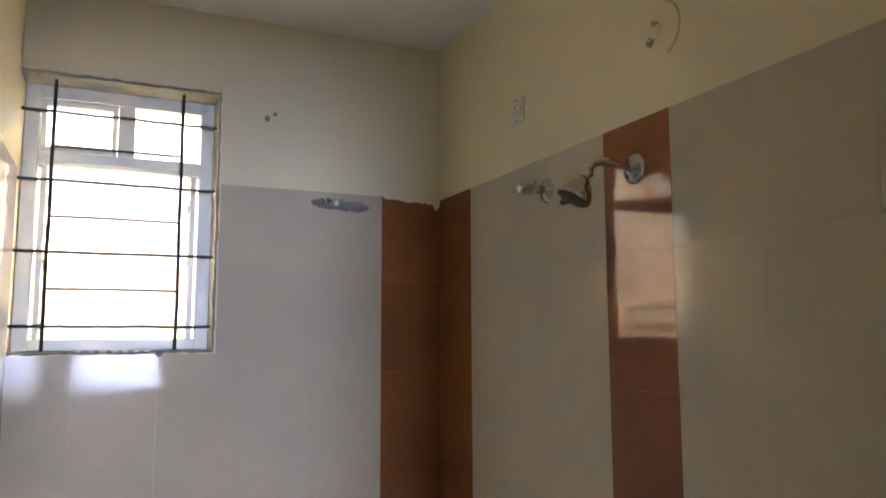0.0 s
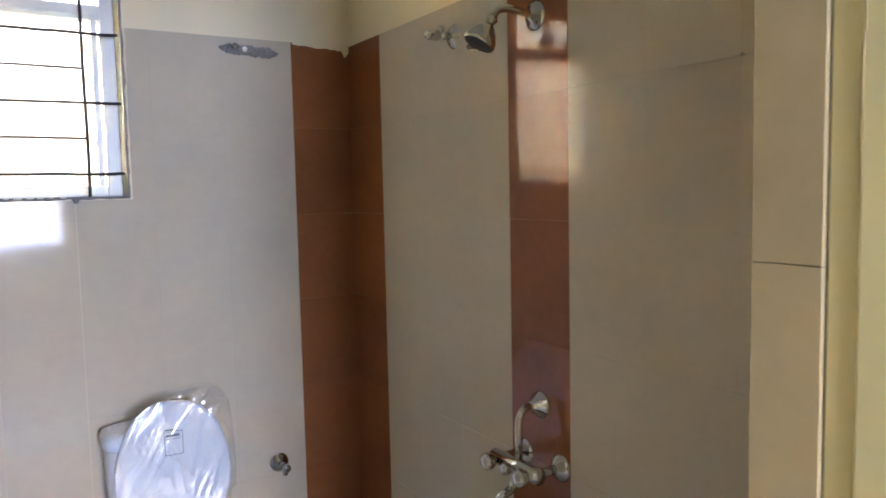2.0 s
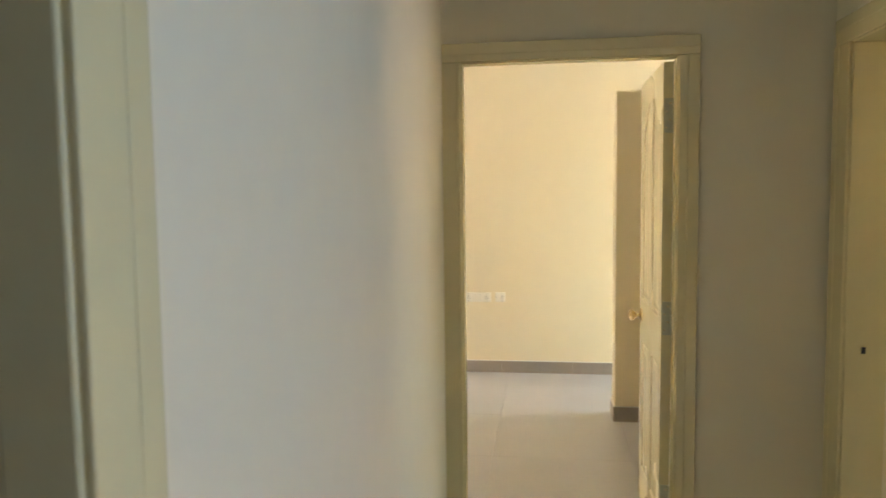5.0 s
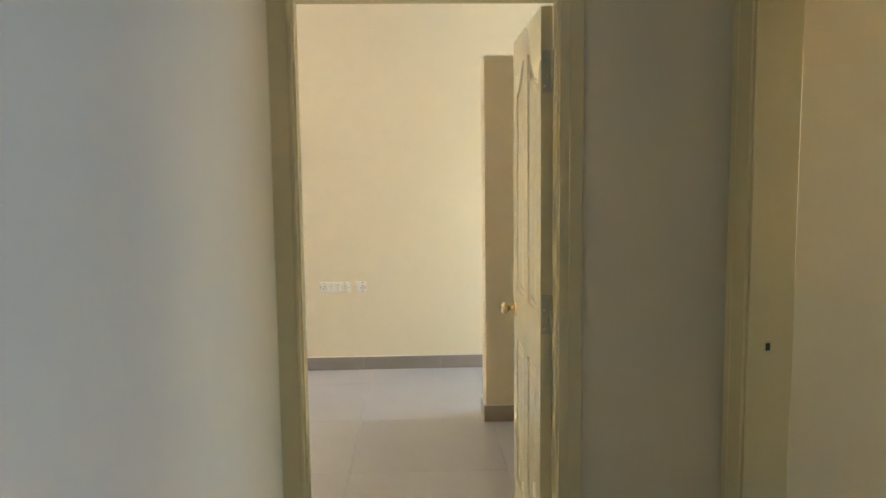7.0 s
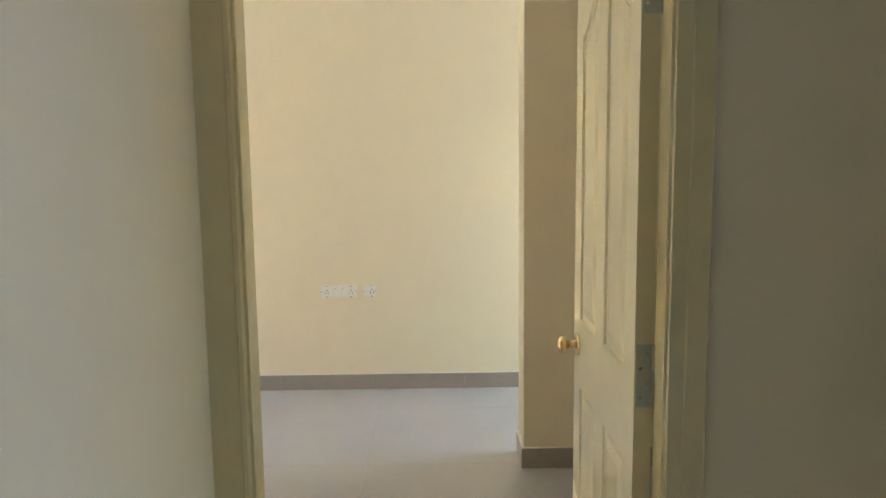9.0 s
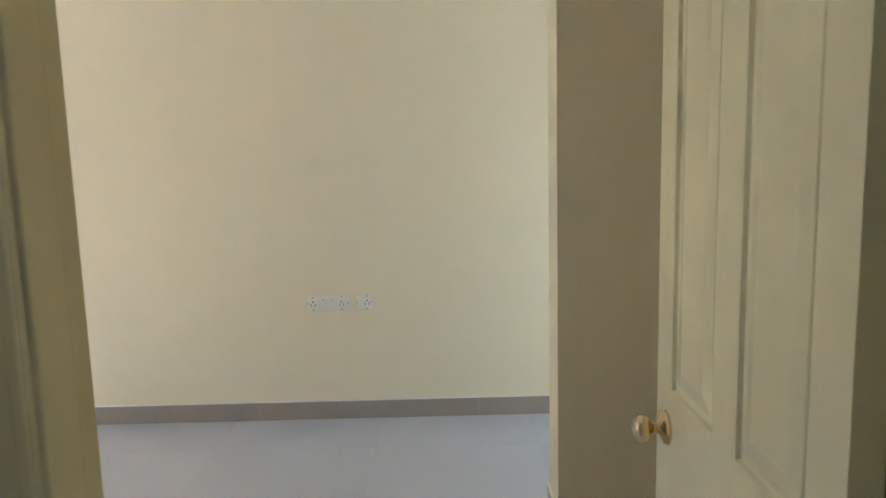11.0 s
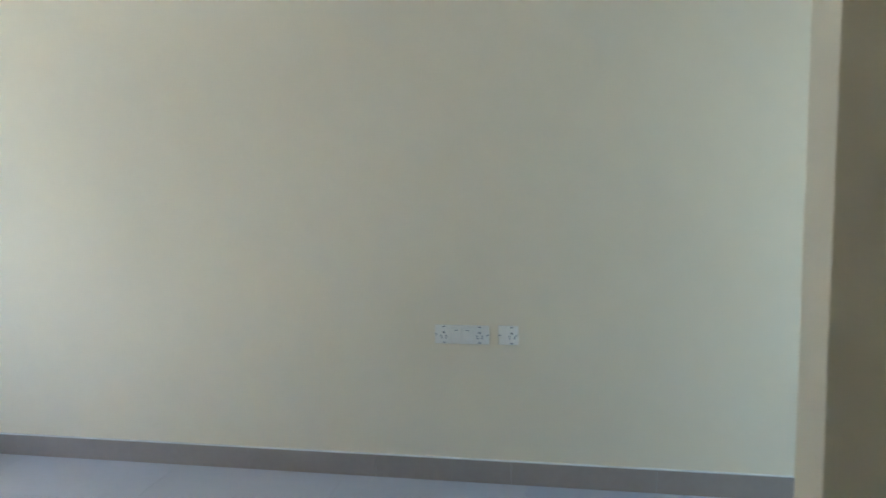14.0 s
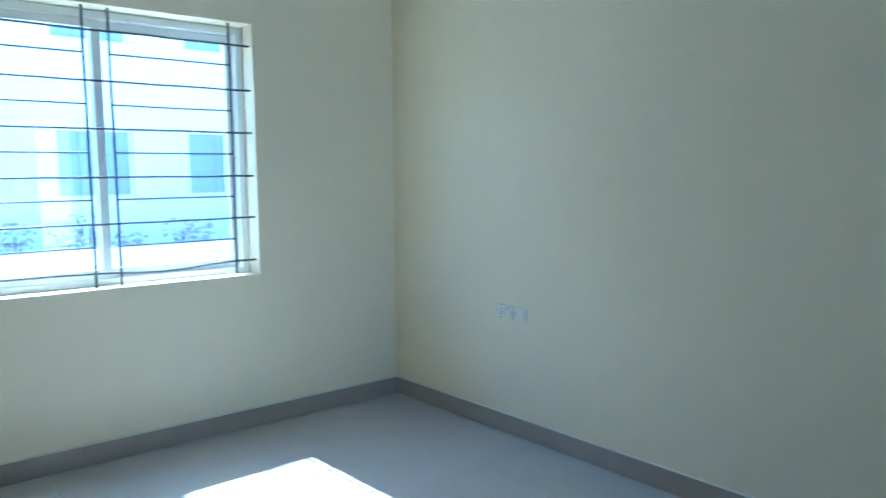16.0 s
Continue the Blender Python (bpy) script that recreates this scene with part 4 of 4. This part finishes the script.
# cement patch where a tile edge was cut for a pipe
b = bmesh.new()
pr = random.Random(21)
N = 40
lo_, hi_, cen = [], [], []
for i in range(N + 1):
    t = i / N
    y = -2.345 + 0.215 * t
    env = min(1.0, 6 * t, 6 * (1 - t)) ** 0.5
    zc = 2.062 - 0.010 * t
    a = (0.020 + pr.uniform(-0.004, 0.004)) * env
    c = (0.017 + pr.uniform(-0.005, 0.005)) * env
    lo_.append(b.verts.new((X_WB + 0.007, y, zc - a)))
    cen.append(b.verts.new((X_WB + 0.012 + pr.uniform(0, 0.006), y, zc + pr.uniform(-0.004, 0.004))))
    hi_.append(b.verts.new((X_WB + 0.007, y, zc + c)))
for i in range(N):
    b.faces.new((lo_[i], lo_[i + 1], cen[i + 1], cen[i]))
    b.faces.new((cen[i], cen[i + 1], hi_[i + 1], hi_[i]))
patch = base("cement_patch", (0, 0, 0), "rough grey cement patch with a capped pipe end above the tiles", "cement patch")
part("mortar", b, CEMENT, patch)
part("pipe_cap", lathe([(0, 0.018), (0.010, 0.017), (0.012, 0.010), (0.012, 0)], 14, pose(X_WB + 0.010, -2.290, 2.066, 0, 90, 0)), CHROME, patch, "white-metal pipe cap", smooth=True)
b = lathe([(0, 0.012), (0.008, 0.011), (0.010, 0)], 10, pose(X_WB + 0.012, -2.255, 2.060, 0, 90, 0))
part("pipe_cap", b, PLASTIC, patch, smooth=True)

# smeared plaster over the brown tiles' ragged top
b = bmesh.new()
top = []
for i in range(61):
    t = i / 60
    y = -2.075 + 0.225 * t
    d = 0.006 + 0.010 * t + 0.010 * abs(noise.noise(Vector((t * 14, 0.5, 0)))) + (0.022 * math.exp(-((t - 0.93) / 0.05) ** 2))
    top.append((y, d))
u = [[b.verts.new((X_WB + x, y, z)) for y, d in top for z in (2.108,)] for x in (0.0, 0.0085)]
w = [b.verts.new((X_WB + 0.0085, y, 2.1 - d)) for y, d in top]
for i in range(60):
    b.faces.new((u[0][i], u[0][i + 1], u[1][i + 1], u[1][i]))
    b.faces.new((u[1][i], u[1][i + 1], w[i + 1], w[i]))
tagged(finish("plaster_smear", b, PAINT), "cream plaster smeared unevenly over the brown tiles' top edge", "plaster", kind="structure")

# dried pale plaster splashed low on the shower wall's tiles
b = bmesh.new()
rim = []
for i in range(49):
    t = i / 48
    x = -0.86 + 0.46 * t
    rim.append((x, 0.735 + 0.155 * math.sin(math.pi * min(1.0, t * 1.12)) ** 0.7 + 0.022 * noise.noise(Vector((t * 9, 3.1, 0))) + 0.008 * noise.noise(Vector((t * 40, 1.7, 0)))))
rows = [[b.verts.new((x, YT - 0.0002 - (0.0012 if k else 0.0), 0.62 + (z - 0.62) * (1.0 - 0.04 * k if k < 2 else 0.0))) for x, z in rim] for k in range(3)]
for r0, r1 in zip(rows, rows[1:]):
    for i in range(48):
        b.faces.new((r0[i], r0[i + 1], r1[i + 1], r1[i]))
tagged(finish("plaster_splash", b, SPLASH, smooth=True), "pale dried plaster splashed over the lower shower tiles", "plaster", kind="structure")

# ---------------------------------------------------------------- outside
tagged(finish("ground", box(-300, 300, -300, 300, -0.5, -0.35), GROUND), "pale paved ground around the house", "ground", kind="structure")
# two walls added outside the bathroom window to hold back sun and sky
wall("wall_blocker_outer", "x", X_BW - 0.2, X_BW, -4.2, 0.0, -0.35, 4.6, [], BLOCKER, "pale plastered wall added to block sun and sky at the bathroom window")
wall("wall_blocker_end", "y", -4.4, -4.2, X_BW - 0.2, X_IN, -0.35, 4.6, [], BLOCKER, "pale plastered end wall added to close off light at the bathroom window")
slab("boundary_wall", -9.6, -9.4, -25, 30, -0.35, 0.50, FACADE, "low pale boundary wall beyond the window", "boundary wall")

house = base("house", (-13.6, 6.0, -0.35), "pale plastered two-storey house across the lane", "house")
HX = -13.5
holes = []
for zc in (1.02, 3.68):
    for ya, yb in ((-8.2, -6.9), (-5.0, -3.6), (-1.9, -0.6), (0.9, 2.2), (3.46, 4.72), (5.70, 6.48), (8.0, 9.3), (11.6, 13.0)):
        holes.append((ya, yb, zc, zc + 1.2))
hw = wall("house_wall", "x", HX - 0.25, HX, -12, 18, -0.35, 6.4, holes, FACADE, "")
for k in ("label", "category", "kind"):
    if k in hw:
        del hw[k]
hw.name = "wall"
hw.parent = house
hw.location = tuple(-c for c in house.location)
for a, b_, c, d in holes:
    wn_ = part("window", box(HX - 0.16, HX - 0.13, a, b_, c, d), FACADE_GLASS, house)
    wn_.location = tuple(-q for q in house.location)
    bm = bmesh.new()
    for q in ((a, a + 0.05, c, d), (b_ - 0.05, b_, c, d), (a + 0.05, b_ - 0.05, c, c + 0.05), (a + 0.05, b_ - 0.05, d - 0.05, d)):
        box(HX - 0.13, HX - 0.08, *q, 0, bm)
    part("frame", bm, ALU, wn_)
rf = part("roof", box(HX - 8, HX + 0.35, -12.3, 18.3, 6.4, 6.6, 0.02), FACADE, house)
rf.location = tuple(-q for q in house.location)

# planting along the house
shrub_rng = random.Random(9)


def shrub(x, y, size, tall):
    root = base("shrub", (x, y, -0.35), "small leafy garden shrub by the lane, leaf colour paled for glare", "shrub", group="shrubs along the lane")
    stem = tube([(0, 0, 0), (0.02, 0.01, tall * 0.4), (0.0, 0.03, tall * 0.8)], 0.02, 6)
    for k in range(3):
        a = shrub_rng.uniform(0, 6.28)
        tube([(0.01, 0.01, tall * 0.3), (math.cos(a) * size * 0.5, math.sin(a) * size * 0.5, tall * 0.75)], 0.01, 5, stem)
    part("stem", stem, CEMENT, root)
    b = bmesh.new()
    for k in range(70):
        a, r = shrub_rng.uniform(0, 6.28), size * shrub_rng.uniform(0.1, 1.0) ** 0.6
        h = tall * shrub_rng.uniform(0.45, 1.0)
        r *= 1.15 - 0.6 * abs(h / tall - 0.6)
        c = Vector((r * math.cos(a), r * math.sin(a), h))
        e = Euler((shrub_rng.uniform(-1, 1), shrub_rng.uniform(-1, 1), a)).to_matrix()
        s = shrub_rng.uniform(0.05, 0.10)
        vs = [b.verts.new(c + e @ Vector(q)) for q in ((-s * 0.4, 0, 0), (0, -s, 0.01), (s * 0.4, 0, 0), (0, s, 0.02))]
        b.faces.new(vs)
    part("leaves", b, LEAVES, root)
    return root


for i in range(22):
    shrub(-12.6 + shrub_rng.uniform(-0.25, 0.25), -3.0 + i * 0.62 + shrub_rng.uniform(-0.2, 0.2), shrub_rng.uniform(0.20, 0.36), shrub_rng.uniform(0.85, 1.18))

# ---------------------------------------------------------------- tiles of walls and floors
ROW = [2.1, 1.788, 1.466, 1.146, 0.818, 0.490, 0.162, -0.03]
TD = 0.0055
XP, YP = X_WB, Y_SH


def clip_holes(ua, ub, za, zb, hole):
    """The piece of a tile that stays beside or below an opening."""
    if hole is None or ub <= hole[0] or ua >= hole[1] or zb <= hole[2] or za >= hole[3]:
        return [(ua, ub, za, zb)]
    out = []
    if za < hole[2]:
        out.append((ua, ub, za, hole[2]))
    if ua < hole[0]:
        out.append((ua, hole[0], max(za, hole[2]), zb))
    if ub > hole[1]:
        out.append((hole[1], ub, max(za, hole[2]), zb))
    return [o for o in out if o[1] - o[0] > 0.008 and o[3] - o[2] > 0.008]


cols_window = [Y_LB, -3.068, -2.825, -2.580, -2.336, -2.080, Y_SH]
for i in range(len(cols_window) - 1):
    for j in range(len(ROW) - 1):
        mat = TILE_BROWN if i == len(cols_window) - 2 else TILE
        for q in clip_holes(cols_window[i], cols_window[i + 1], ROW[j + 1], ROW[j], (Y_LB - 1, -2.648, 1.538, 3.0)):
            lay_tile(wall_bath_window, "+x", XP, *q, TD, mat, gap=0.0003 if mat is TILE_BROWN else 0.0009, gap_u=0.0001)
cols_shower = [X_WB + TD, -2.092, -1.842, -1.590, -1.334, -1.092, -0.850, -0.608, -0.366, X_IN]
for i in range(len(cols_shower) - 1):
    for j in range(len(ROW) - 1):
        mat = TILE_BROWN if i in (0, 4) else TILE
        lay_tile(wall_shower, "-y", YP, cols_shower[i], cols_shower[i + 1], ROW[j + 1], ROW[j], TD, mat, gap=0.0003 if mat is TILE_BROWN else 0.0009, gap_u=0.0001)
for i in range(9):
    for j in range(len(ROW) - 1):
        a = X_WB + TD + i * 0.2415
        lay_tile(wall_bath_side, "+y", Y_LB, a, min(a + 0.2415, X_IN), ROW[j + 1], ROW[j], TD, TILE)
part("grout", box(X_WB + 0.0004, X_WB + TD - 0.0014, -2.650, Y_SH - 0.001, -0.03, 2.097), GROUT_TILE, wall_bath_window)
part("grout", box(X_WB + 0.0004, X_WB + TD - 0.0014, Y_LB + 0.001, -2.6505, -0.03, 1.537), GROUT_TILE, wall_bath_window)
part("grout", box(X_WB + TD, X_IN - 0.001, Y_SH - TD + 0.0014, Y_SH - 0.0004, -0.03, 2.097), GROUT_TILE, wall_shower)
part("grout", box(X_WB + TD, X_IN - 0.001, Y_LB + 0.0004, Y_LB + TD - 0.0014, -0.03, 2.097), GROUT_TILE, wall_bath_side)
# pale joints smeared proud of the glaze under the window
for yj, wj in ((-2.825, 0.0010), (-3.068, 0.0006)):
    part("pale_joint", box(X_WB + TD - 0.0008, X_WB + TD + 0.0004, yj - wj, yj + wj, 0.45, 1.535, 0.0002), SPLASH, wall_bath_window)
# tiled door reveal
rev = base("door_reveal", (0, 0, 0), "cream tiles lining the bathroom doorway's side", "door reveal", kind="structure")
for a, b_ in ((-0.03, 0.155), (0.155, 0.478), (0.478, 0.80), (0.80, 1.140), (1.140, 1.472), (1.472, 1.795), (1.79, 2.05)):
    lay_tile(rev, "-y", -2.394, -0.1835, -0.107, a, b_, 0.006, TILE_REVEAL, tilt=0.05)
part("backing", box(-0.182, -0.1065, -2.393, -2.346, -0.03, 2.05), GROUT, rev)
part("scuff", tube([(-0.161, -2.4003, 1.752), (-0.150, -2.4004, 1.758), (-0.138, -2.4004, 1.768), (-0.130, -2.4004, 1.784), (-0.128, -2.4003, 1.80)], 0.0016, 8), TILE_REVEAL, rev, "pale curved putty scuff")

for fl, x0, x1, y0, y1, ox, oy in ((floor_bedroom, X_BW, X_BR, 0.12, Y_FAR, 0.10, 0.405), (floor_corridor, 0.0, X_CR + 1.2, -5.0, 0.0, 0.10, -0.6)):
    xs = sorted({x0, x1, *[ox + 0.8 * k for k in range(-12, 12) if x0 + 0.02 < ox + 0.8 * k < x1 - 0.02]})
    ys = sorted({y0, y1, *[oy + 0.8 * k for k in range(-12, 12) if y0 + 0.02 < oy + 0.8 * k < y1 - 0.02]})
    for i in range(len(xs) - 1):
        for j in range(len(ys) - 1):
            lay_tile(fl, "+z", -0.010, xs[i], xs[i + 1], ys[j], ys[j + 1], 0.010, FLOOR, gap=0.0012, tilt=0.02)
